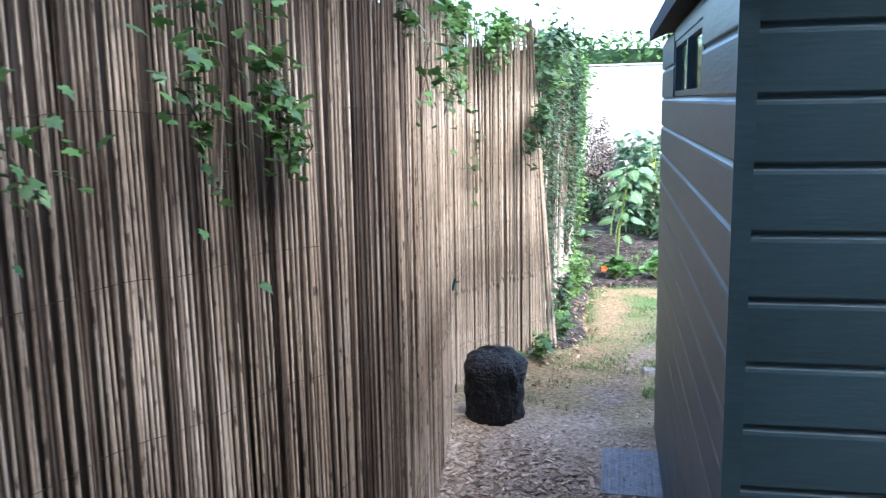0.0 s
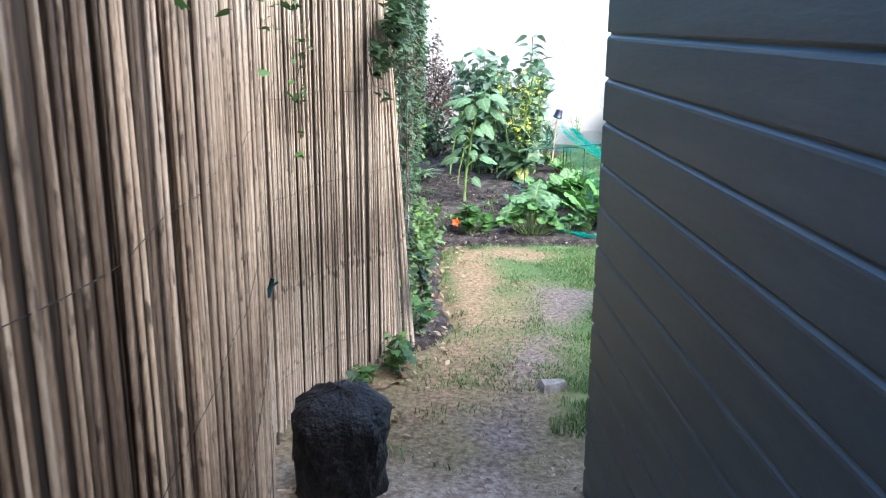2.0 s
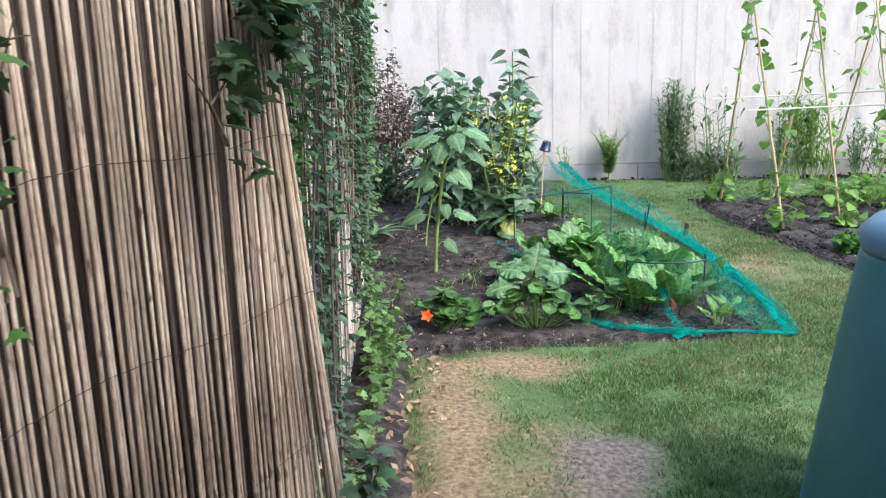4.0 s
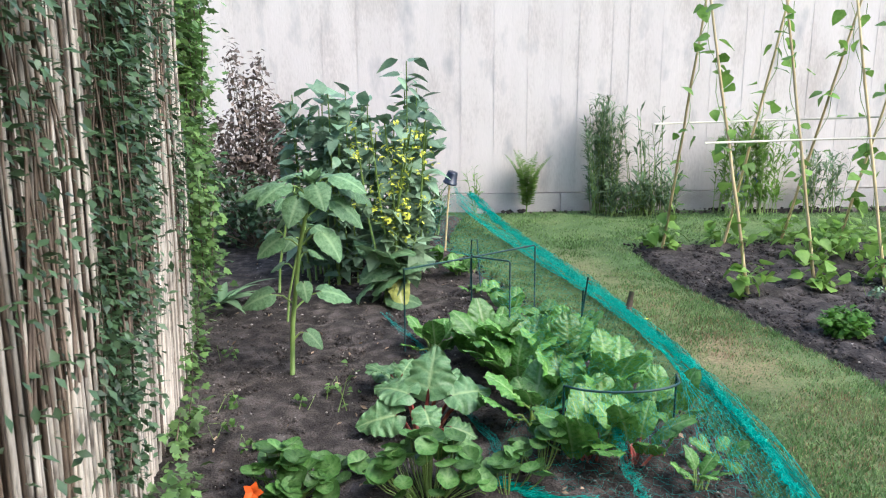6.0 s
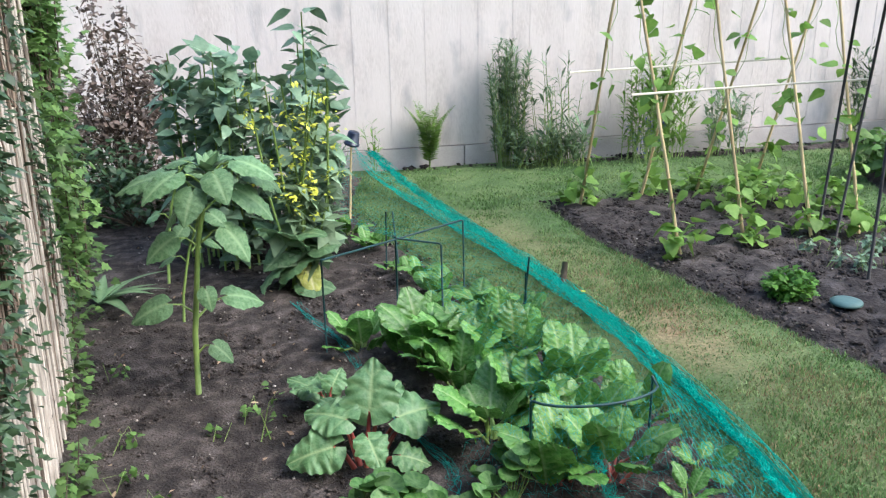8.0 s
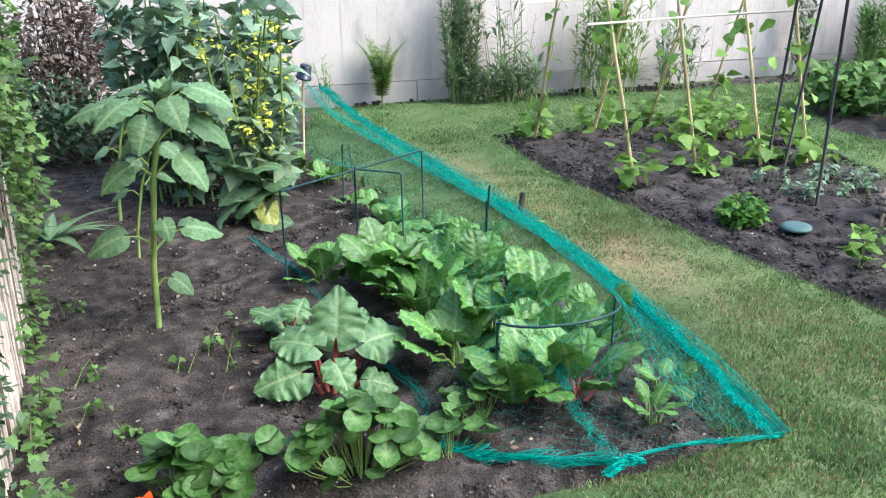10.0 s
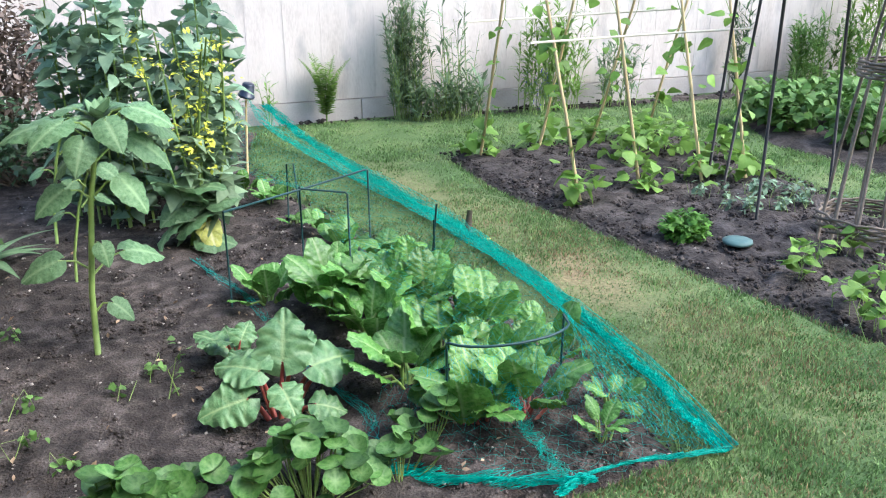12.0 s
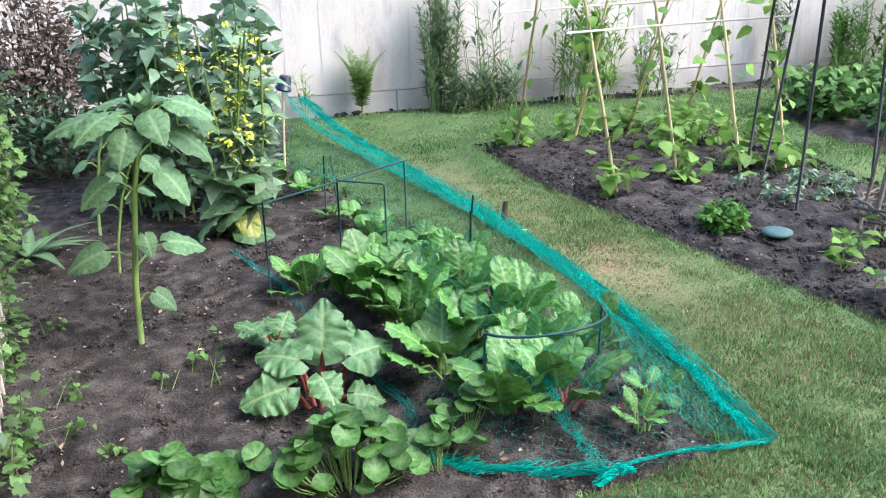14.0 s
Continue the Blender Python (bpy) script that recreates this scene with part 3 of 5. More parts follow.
def reed_screen(name, line, label, material, h, near, step, lean=0.0, thick=(0.0044, 0.0056), sway=0.4):
    root = thing(name, label, "reed screen", kind="structure")
    kinds = [reed(U(*thick), U(0.002, 0.004), h, k) for k in range(16)]
    meshes = [k.mesh("reed", material) for k in kinds]
    dark = [k.mesh("reed", REEDDARK) for k in kinds]
    rest, rest_dark, count = Acc(), Acc(), 0
    pts = along(line, step)
    gust = 0.0
    for i, (p, d) in enumerate(pts):
        left = len(pts) - i
        flare = 9 * max(0, 1 - left * step / 0.35)
        gust = 0.93 * gust + 0.07 * R.gauss(0, 5.0 * sway)
        n = Vector((d.y, -d.x, 0))
        az = math.degrees(math.atan2(d.y, d.x))
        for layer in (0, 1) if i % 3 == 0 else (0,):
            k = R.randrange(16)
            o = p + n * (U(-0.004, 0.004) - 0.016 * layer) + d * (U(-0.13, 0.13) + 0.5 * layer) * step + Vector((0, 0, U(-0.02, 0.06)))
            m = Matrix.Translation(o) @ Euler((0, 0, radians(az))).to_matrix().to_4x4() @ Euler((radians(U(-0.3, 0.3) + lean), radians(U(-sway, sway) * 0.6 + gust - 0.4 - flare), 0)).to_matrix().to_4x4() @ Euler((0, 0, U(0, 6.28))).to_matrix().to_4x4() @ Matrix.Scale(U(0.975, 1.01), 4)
            # more dark copies in folds, back layer and entrance end: shade by colour
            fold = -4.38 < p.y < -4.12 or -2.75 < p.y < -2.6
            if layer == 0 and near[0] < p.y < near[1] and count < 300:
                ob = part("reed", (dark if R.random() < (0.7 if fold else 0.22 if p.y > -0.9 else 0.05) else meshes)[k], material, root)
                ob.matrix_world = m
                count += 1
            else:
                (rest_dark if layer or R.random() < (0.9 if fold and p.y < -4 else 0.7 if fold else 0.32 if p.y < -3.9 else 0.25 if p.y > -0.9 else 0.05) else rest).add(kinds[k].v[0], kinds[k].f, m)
    if rest.n:
        tagged(part("reeds", rest, material, root), "bundled dry reeds", kind="stuff")
    tagged(part("dark_reeds", rest_dark, REEDDARK, root), "darker reeds, some naturally dark, most coloured to stand for shade", kind="stuff")
    # dark sheet added behind the reeds so the gaps read as shade
    shade_backing = Acc()
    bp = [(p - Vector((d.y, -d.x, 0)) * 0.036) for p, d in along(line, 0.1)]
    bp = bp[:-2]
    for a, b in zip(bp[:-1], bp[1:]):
        shade_backing.add([(a.x, a.y, 0.02), (b.x, b.y, 0.02), (b.x, b.y, h * 0.93), (a.x, a.y, h * 0.93)], [(0, 1, 2, 3)])
    bo = part("shade_backing", shade_backing, REEDBACK, root)
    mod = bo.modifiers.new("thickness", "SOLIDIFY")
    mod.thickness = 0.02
    for z in (0.22, 0.55, 0.90, 1.25, 1.60, 1.92):
        w = Acc()
        w.tube([(p.x + d.y * 0.0095, p.y - d.x * 0.0095, z + 0.006 * math.sin(i * 0.5) + U(-0.002, 0.002)) for i, (p, d) in enumerate(along(line, 0.035))], 0.0008, 4)
        part("binding_wire", w, WIRE, root)
    return root


reed_screen("reed_screen_1", LINE_A, "tall brown dry reed screen bound with thin wire", REED, 2.06, (-3.6, -1.0), 0.0152)
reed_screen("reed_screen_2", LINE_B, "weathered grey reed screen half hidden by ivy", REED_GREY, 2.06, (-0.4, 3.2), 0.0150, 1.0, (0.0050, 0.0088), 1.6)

# ---- dark green shed ----
SHED_L, SHED_W, SHED_H, PITCH = 2.525, 1.9, 1.90, 0.1275
shed = thing("garden_shed", "dark green painted shiplap timber shed", "shed", (0.313, -4.885, -0.02), rz=6.7)


def shiplap(length):
    """One board's section run along +X, proud at the foot, scooped at the head; outside is -Y."""
    prof = [(0.006, 0.0), (-0.009, 0.0), (-0.011, 0.003), (-0.011, 0.106), (-0.009, 0.113), (-0.003, 0.119), (-0.001, 0.122), (-0.001, PITCH), (0.006, PITCH)]
    v = [(0, a, b) for a, b in prof] + [(length, a, b) for a, b in prof]
    n = len(prof)
    f = [(i, (i + 1) % n, n + (i + 1) % n, n + i) for i in range(n)] + [tuple(reversed(range(n))), tuple(range(n, 2 * n))]
    return Acc().add(v, f)


side_board, front_board = shiplap(SHED_L).mesh("board", SHED, False), shiplap(SHED_W).mesh("board", SHED, False)
W0, W1, WZ0, WZ1 = 0.72, 1.78, 1.635, 1.84
for k in range(-1, 14):
    z = 0.105 + k * PITCH
    turn = pose(0, SHED_L, z, 0, 0, -90)
    if k in (12, 13):
        for a, b in ((0.0, SHED_L - W1), (SHED_L - W0, SHED_L)):
            ob = part("board", shiplap(b - a).mesh("board", SHED, False), SHED, shed)
            ob.matrix_local = turn @ pose(a, 0, 0)
    else:
        ob = part("board", side_board, SHED, shed)
        ob.matrix_local = turn
    ob = part("board", front_board, SHED, shed)
    ob.matrix_local = pose(0, 0, z)
part("board", Acc().box((-0.008, W0, WZ1 + 0.002), (0.006, W1, 0.105 + 14 * PITCH)), SHED, shed, smooth=False)
part("corner_post", Acc().box((-0.020, -0.022, 0.03), (0.016, -0.013, 1.96)), SHED, shed, smooth=False)
part("wall", Acc().box((0.008, SHED_L - 0.03, 0.03), (SHED_W, SHED_L, 1.92)), SHED, shed, smooth=False)
part("wall", Acc().box((SHED_W - 0.03, 0.01, 0.03), (SHED_W, SHED_L - 0.04, 1.92)), SHED, shed, smooth=False)
part("floor_bearer", Acc().box((0.01, 0.01, 0.0), (SHED_W, SHED_L, 0.06)), TWIG, shed, smooth=False)
roof = part("roof", Acc().add([(-0.07, -0.10, 1.90), (SHED_W / 2, -0.10, 2.32), (SHED_W + 0.07, -0.10, 1.90), (-0.07, SHED_L + 0.10, 1.90), (SHED_W / 2, SHED_L + 0.10, 2.32), (SHED_W + 0.07, SHED_L + 0.10, 1.90),
                               (-0.07, -0.10, 1.96), (SHED_W / 2, -0.10, 2.38), (SHED_W + 0.07, -0.10, 1.96), (-0.07, SHED_L + 0.10, 1.96), (SHED_W / 2, SHED_L + 0.10, 2.38), (SHED_W + 0.07, SHED_L + 0.10, 1.96)],
                              [(6, 7, 10, 9), (7, 8, 11, 10), (1, 0, 3, 4), (2, 1, 4, 5), (0, 6, 9, 3), (8, 2, 5, 11), (0, 1, 7, 6), (1, 2, 8, 7), (4, 3, 9, 10), (5, 4, 10, 11)]), FELT, shed, "dark felted pitched roof", smooth=False)
for yy in (0.0, SHED_L):
    part("gable", Acc().add([(0, yy, 1.93), (SHED_W, yy, 1.93), (SHED_W / 2, yy, 2.30), (0, yy + 0.02, 1.93), (SHED_W, yy + 0.02, 1.93), (SHED_W / 2, yy + 0.02, 2.30)],
                            [(0, 1, 2), (5, 4, 3), (0, 3, 4, 1), (1, 4, 5, 2), (2, 5, 3, 0)]), SHED, shed, smooth=False)
win = part("window", Acc().box((-0.004, W0, WZ0 + 0.002), (0.03, W1, WZ0 + 0.022)), SHED, shed, "narrow high shed window", smooth=False)
part("frame", Acc().box((-0.004, W0, WZ1 - 0.02), (0.03, W1, WZ1)), SHED, win, smooth=False)
for yy in (W0, (W0 + W1) / 2 - 0.03, W1 - 0.03):
    part("mullion", Acc().box((-0.006, yy, WZ0 + 0.023), (0.028, yy + 0.035, WZ1 - 0.021)), SHED, win, smooth=False)
for yy in (W0 + 0.036, (W0 + W1) / 2 + 0.006):
    pane = part("pane", Acc().box((0.010, yy, WZ0 + 0.023), (0.013, yy + 0.455, WZ1 - 0.021)), GLASS, win, smooth=False)
    pane.visible_shadow = False

# ---- compost bin behind the shed ----
butt = thing("compost_bin", "tapered green plastic compost bin with a grey-blue lid", "compost bin", (0.93, -0.74, -0.02))
a = Acc()
prof = [(0.375, 0.0), (0.39, 0.01), (0.365, 0.03), (0.355, 0.12), (0.325, 0.35), (0.29, 0.6), (0.255, 0.84), (0.245, 0.86), (0.24, 0.86)]
n = 28
vs = [(r * math.cos(6.2832 * k / n) , r * math.sin(6.2832 * k / n), z) for r, z in prof for k in range(n)]
a.add(vs, [(i * n + k, i * n + (k + 1) % n, (i + 1) * n + (k + 1) % n, (i + 1) * n + k) for i in range(len(prof) - 1) for k in range(n)] + [tuple(reversed(range(n)))])
part("barrel", a, BUTT, butt)
a = Acc()
prof = [(0.25, 0.85), (0.258, 0.87), (0.258, 0.91), (0.22, 0.945), (0.07, 0.96), (0.001, 0.96)]
vs = [(r * math.cos(6.2832 * k / n), r * math.sin(6.2832 * k / n), z) for r, z in prof for k in range(n)]
a.add(vs, [(i * n + k, i * n + (k + 1) % n, (i + 1) * n + (k + 1) % n, (i + 1) * n + k) for i in range(len(prof) - 1) for k in range(n)] + [tuple(reversed(range(n)))])
part("lid", a, LID, butt)

# ---- far hedge and unseen light-blocking walls that close the place ----
hedge = Acc()
for k in range(9000):
    sprinkle(hedge, SMALL, (U(-9, 9), 9.2 + U(-0.2, 0.5), 1.2 + 1.55 * R.random() ** 0.6 + 0.12 * math.sin(k)), 0.16)
tagged(solid("hedge", hedge, IVY, "clipped green hedge behind the white fence", "hedge", kind="stuff"))
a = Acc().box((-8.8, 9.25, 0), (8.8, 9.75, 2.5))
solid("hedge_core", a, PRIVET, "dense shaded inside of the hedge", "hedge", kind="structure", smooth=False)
# two walls out of view, added to shade shed front and near reeds
solid("wall_back", Acc().box((-2.5, -7.75, -0.1), (6, -7.5, 7.4)), TWIG, "unseen plain dark wall added behind the passage to block light", "wall", kind="structure", smooth=False)
solid("wall_side", Acc().box((1.45, -7.49, -0.1), (1.70, -5.35, 3.9)), TWIG, "unseen plain dark wall added beside the passage entrance to block light", "wall", kind="structure", smooth=False)

# ---- things of the passage ----
sack = thing("plastic_sack", "crumpled black plastic sack stood against the reed screen", "sack", (-0.80, -2.44, -0.04))
n = 44
rows = [(0.10, 0.0), (0.135, 0.015), (0.146, 0.06), (0.143, 0.11), (0.150, 0.16), (0.150, 0.21), (0.158, 0.26), (0.160, 0.30), (0.150, 0.335), (0.120, 0.365), (0.07, 0.385), (0.002, 0.392)]
rings = []
for i, (r, z) in enumerate(rows):
    ring = []
    for k in range(n):
        q = r * (1 + 0.035 * math.sin(k * 1.9 + i * 1.3) + 0.05 * math.sin(k * 0.7 + i * 0.9) + U(-0.055, 0.055))
        ring.append((q * math.cos(6.2832 * k / n), q * math.sin(6.2832 * k / n), z + U(-0.010, 0.010) * (i > 1)))
    rings.append(ring)
for nm, a0, a1 in (("sack_body", 0, 7), ("folded_top", 7, 11)):
    vs = [p for ring in rings[a0:a1 + 1] for p in ring]
    fs = [(i * n + k, i * n + (k + 1) % n, (i + 1) * n + (k + 1) % n, (i + 1) * n + k) for i in range(a1 - a0) for k in range(n)]
    part(nm, Acc().add(vs, fs + ([tuple(reversed(range(n)))] if a0 == 0 else [])), BAG, sack)

pav = thing("paving_slab", "grey bobbled paving slab set in wood chips", "paving slab", (-0.05, -2.95, -0.012), rz=6)
part("slab", Acc().box((-0.13, -0.24, -0.03), (0.13, 0.24, 0.0)), PAVER, pav, smooth=False)
stud = Acc()
stud.add([(-0.011, -0.011, 0), (0.011, -0.011, 0), (0.011, 0.011, 0), (-0.011, 0.011, 0), (-0.005, -0.005, 0.008), (0.005, -0.005, 0.008), (0.005, 0.005, 0.008), (-0.005, 0.005, 0.008)],
         [(4, 5, 6, 7), (0, 1, 5, 4), (1, 2, 6, 5), (2, 3, 7, 6), (3, 0, 4, 7)])
stud_mesh = stud.mesh("stud", PAVER)
for i in range(8):
    for j in range(15):
        ob = part("stud", stud_mesh, PAVER, pav)
        ob.location = (-0.112 + i * 0.032, -0.224 + j * 0.032, 0)
lump = Acc()
for k in range(1):
    v = [(U(0.8, 1.1) * a, U(0.8, 1.1) * b, c) for a, b, c in [(-.07, -.05, -.02), (.07, -.05, -.02), (.07, .05, -.02), (-.07, .05, -.02), (-.05, -.03, .022), (.045, -.035, .03), (.05, .03, .018), (-.045, .035, .026)]]
    lump.add(v, [(3, 2, 1, 0), (4, 5, 6, 7), (0, 1, 5, 4), (1, 2, 6, 5), (2, 3, 7, 6), (3, 0, 4, 7)], pose(-0.06, -1.55, 0, 0, 0, 20))
solid("broken_brick", lump, STONE, "worn pale broken brick lying in the grass", "brick", smooth=False)
peg = thing("plant_clip", "small dark green plant clip on the reed screen", "clip", (-1.055, -2.33, 0.65))
part("clip_body", Acc().tube([(0, 0, -0.03), (0.005, 0, 0.0), (0.012, 0.01, 0.035)], [0.006, 0.010, 0.007], 6), GREENWIRE, peg)
part("clip_jaw", Acc().tube([(0.005, 0, 0.01), (0.03, 0.012, 0.022)], [0.006, 0.004], 6), GREENWIRE, peg)


# ---- ivy and climbers ----
def cascade(name, label, spots, material, size, shapes, stems=True):
    """A climber: spots are (x, y, z, rx, ry, rz, count, facing)."""
    root = thing(name, label, "climber", (spots[0][0], spots[0][1], 0))
    a, st = Acc(), Acc()
    inv = Matrix.Translation((-spots[0][0], -spots[0][1], 0))
    for x, y, z, rx, ry, rz, cnt, face in spots:
        for _ in range(cnt):
            p = inv @ Vector((x + R.gauss(0, 0.5) * rx, y + R.gauss(0, 0.5) * ry, max(0.02, z + R.gauss(0, 0.5) * rz)))
            sprinkle(a, shapes, p, size, face, 75)
        if stems:
            for _ in range(max(2, cnt // 60)):
                q = inv @ Vector((x + U(-1, 1) * rx * 0.5, y + U(-1, 1) * ry * 0.6, max(0.02, z - rz * 0.8)))
                st.tube([q, q + Vector((U(-.02, .03), U(-.08, .08), rz * 0.7)), q + Vector((U(-.02, .04), U(-.15, .15), rz * 1.4))], [0.004, 0.003, 0.001], 4)
    tagged(part("leaves", a, material, root), kind="stuff")
    if st.n:
        tagged(part("stems", st, TWIG, root), kind="stuff")
    return root


cascade("hanging_ivy", "ivy sprays hanging over the top of the reed screen",
        [(-0.74, -5.05, 1.72, .03, .25, .35, 70, 20), (-0.72, -4.80, 1.66, .03, .09, .16, 90, 10), (-0.70, -4.74, 1.52, .03, .06, .10, 50, 0), (-0.78, -5.0, 1.60, .03, .08, .12, 40, 10), (-0.64, -4.1, 1.88, .03, .06, .08, 24, 0),
         (-0.72, -3.6, 1.75, .03, .25, .2, 50, 0), (-0.85, -5.4, 1.55, .03, .1, .15, 30, 20), (-0.90, -2.85, 1.72, .04, .10, .2, 60, 0), (-1.0, -2.4, 1.80, .04, .15, .25, 110, 0),
         (-1.02, -2.0, 1.35, .03, .08, .3, 28, 0), (-0.95, -1.75, 1.92, .05, .3, .14, 160, 0)], IVY, 0.036, IVYSHAPE)
cascade("ivy_edge", "bright green ivy curtain just past the reed screen",
        [(-0.89, -0.75, 1.0, .04, .12, 1.0, 260, 0), (-0.82, -0.85, 1.85, .09, .2, .25, 320, 0), (-0.94, -0.4, .6, .04, .3, .6, 150, 0), (-0.95, -1.6, 2.02, .08, .35, .10, 260, 0), (-1.05, -2.3, 2.03, .08, .3, .10, 220, 0), (-0.93, -2.9, 2.02, .08, .3, .09, 160, 0), (-0.84, -3.4, 2.03, .07, .25, .07, 80, 0)], IVYLIGHT, 0.044, IVYSHAPE)
cascade("ivy_on_screen_end", "dark ivy clump over the end of the reed screen",
        [(-0.76, -1.45, 1.50, .05, .16, .12, 150, 0), (-0.74, -1.30, 1.85, .05, .2, .2, 160, 0), (-0.80, -1.6, 1.35, .04, .08, .10, 40, 0), (-0.68, -1.2, .38, .03, .05, .12, 26, 10), (-0.70, -1.1, 1.98, .1, .2, .12, 130, 0)], PRIVET, 0.045, IVYSHAPE)
cascade("low_ivy", "young ivy creeping at the foot of the screens",
        [(-0.88, -1.75, .05, .04, .2, .06, 50, 0), (-0.78, -1.45, .08, .05, .10, .08, 40, 0), (-0.75, -0.85, .08, .04, .15, .10, 45, 0), (-0.82, -.4, .08, .05, .3, .11, 65, 0), (-0.84, .2, .11, .05, .3, .13, 95, 0),
         (-0.84, .55, .15, .09, .2, .16, 260, 0), (-0.92, 1.0, .08, .06, .2, .12, 130, 0), (-1.02, 1.6, .07, .06, .3, .10, 90, 0), (-1.14, 2.2, .10, .06, .3, .14, 100, 0), (-1.24, 2.7, .12, .07, .3, .16, 110, 0), (-1.32, 3.3, .18, .10, .3, .2, 130, 0)], IVYLIGHT, 0.040, IVYSHAPE)
cascade("ground_ivy", "larger ivy leaves at the foot of the reed screen",
        [(-0.88, -1.72, .06, .05, .10, .06, 26, 0), (-0.76, -1.45, .10, .05, .08, .08, 30, 0), (-0.66, -1.18, .36, .03, .05, .14, 22, 10), (-0.70, -0.98, .10, .04, .1, .09, 20, 0), (-1.0, -2.12, .06, .04, .06, .05, 16, 0)], IVY, 0.056, IVYSHAPE)
cascade("ivy_wall", "dense green ivy growing over the weathered reed screen",
        [(-0.80, -0.9, 1.0, .04, .12, .9, 961, 0), (-0.84, -0.6, 1.6, .05, .25, .45, 651, 0), (-0.88, -.1, 1.8, .07, .4, .3, 651, 0), (-0.93, .30, 1.35, .04, .30, .75, 868, 0), (-0.98, .98, 1.30, .07, .26, .75, 3565, 0), (-0.99, .82, .65, .06, .16, .45, 1085, 0),
         (-1.00, 1.12, 1.62, .07, .24, .4, 2015, 0), (-1.02, 1.25, 1.75, .06, .3, .35, 1085, 0), (-1.04, 1.42, 1.2, .04, .10, .6, 651, 0), (-1.09, 1.95, 1.6, .05, .2, .5, 403, 0), (-1.13, 2.2, .9, .04, .10, .6, 372, 0)],
        PRIVET, 0.033, SMALL)
cascade("ivy_column", "bright green ivy column at the end of the weathered screen",
        [(-1.30, 3.25, 1.2, .10, .22, .8, 1170, 0), (-1.18, 2.75, 1.55, .08, .25, .5, 806, 0), (-1.26, 3.1, .55, .10, .25, .45, 546, 0), (-1.25, 3.0, 1.9, .16, .5, .2, 546, 0)], IVYLIGHT, 0.046, IVYSHAPE)


def bush(name, label, category, at, lobes, material, size, shapes, twigs=14, stem_mat=None, h=1.0):
    root = thing(name, label, category, at)
    a, st = Acc(), Acc()
    for x, y, z, r, rz, cnt in lobes:
        for _ in range(cnt):
            w = Vector((R.gauss(0, 1), R.gauss(0, 1), R.gauss(0, 1))).normalized() * (R.random() ** 0.45)
            sprinkle(a, shapes, (x + w.x * r, y + w.y * r, max(0.02, z + w.z * rz)), size)
    for _ in range(twigs):
        x, y, z, r, rz, _c = R.choice(lobes)
        e, thin = Vector((x + U(-r, r) * .7, y + U(-r, r) * .7, z + U(0, rz) * .9)), min(1, max(.22, rz * 3))
        b = Vector((U(-.06, .06), U(-.06, .06), 0))
        st.tube([b, b.lerp(e, 0.5) + Vector((U(-.05, .05), U(-.05, .05), .05)), e], [0.008 * thin, 0.005 * thin, 0.002 * thin], 5)
    tagged(part("leaves", a, material, root), kind="stuff")
    tagged(part("branches", st, stem_mat or TWIG, root), kind="stuff")
    return root


bush("bronze_shrub", "bronze-leaved shrub in front of the white fence", "shrub", (-1.30, 5.35, 0),
     [(-.05, 0, .62, .36, .42, 1300), (.16, -.05, .85, .2, .3, 480), (-.02, -.1, 1.08, .12, .22, 170), (-.12, -.1, 1.32, .07, .24, 90), (.08, -.1, 1.25, .07, .22, 80), (-.32, -.1, .6, .3, .4, 700), (.22, -.1, .5, .22, .35, 450)], SHRUB, 0.055, SMALL, 40)
bush("dark_shrub", "low dark green shrub below the bronze one", "shrub", (-1.25, 4.85, 0),
     [(0, 0, .28, .38, .28, 900), (-.35, .1, .35, .3, .35, 700), (-.45, -.6, .2, .3, .25, 500), (.25, .1, .2, .2, .18, 260)], PRIVET, 0.06, SMALL, 20)


def upright_stems(root, stems, r=0.008, material=STEM, name="stem"):
    for pts in stems:
        part(name, Acc().tube(pts, [r * (1 - 0.5 * i / (len(pts) - 1)) for i in range(len(pts))], 6), material, root)


# broad beans
beans = thing("broad_beans", "tall grey-green broad bean plants in a clump", "bean plants", (-0.45, 4.05, 0))
a, st = Acc(), []
bean_shape = [leaf(ovate(0.31), 5, 0.3, 0.25, 0.01, seed=k, m=2) for k in range(3)]
for k in range(34):
    bx, by, h = U(-0.38, 0.42), U(-0.4, 0.5), U(0.85, 1.20)
    if abs(bx - 0.2) < 0.12 and k % 2:
        h = 1.38
    tx, ty = bx * 1.08 + U(-.06, .06), by + U(-.06, .06)
    st.append([(bx, by, 0), ((bx + tx) / 2, (by + ty) / 2, h / 2), (tx, ty, h)])
    for i in range(16):
        t = 0.12 + 0.88 * i / 15
        p = Vector((bx + (tx - bx) * t, by + (ty - by) * t, h * t))
        for _ in range(3):
            v, f, ve = R.choice(bean_shape)
            a.add(v, f, aim(p + Vector((U(-.05, .05), U(-.05, .05), U(-.02, .02))), U(0, 360), U(-35, 55), U(-40, 40), U(0.085, 0.15)), ve)
upright_stems(beans, st, 0.008)
part("leaves", a, BEANLEAF, beans)

# yellow-flowered brassica
kale = thing("flowering_kale", "kale run to seed with small yellow flowers", "vegetable", (-0.22, 3.38, 0))
a, fl, st = Acc(), Acc(), []
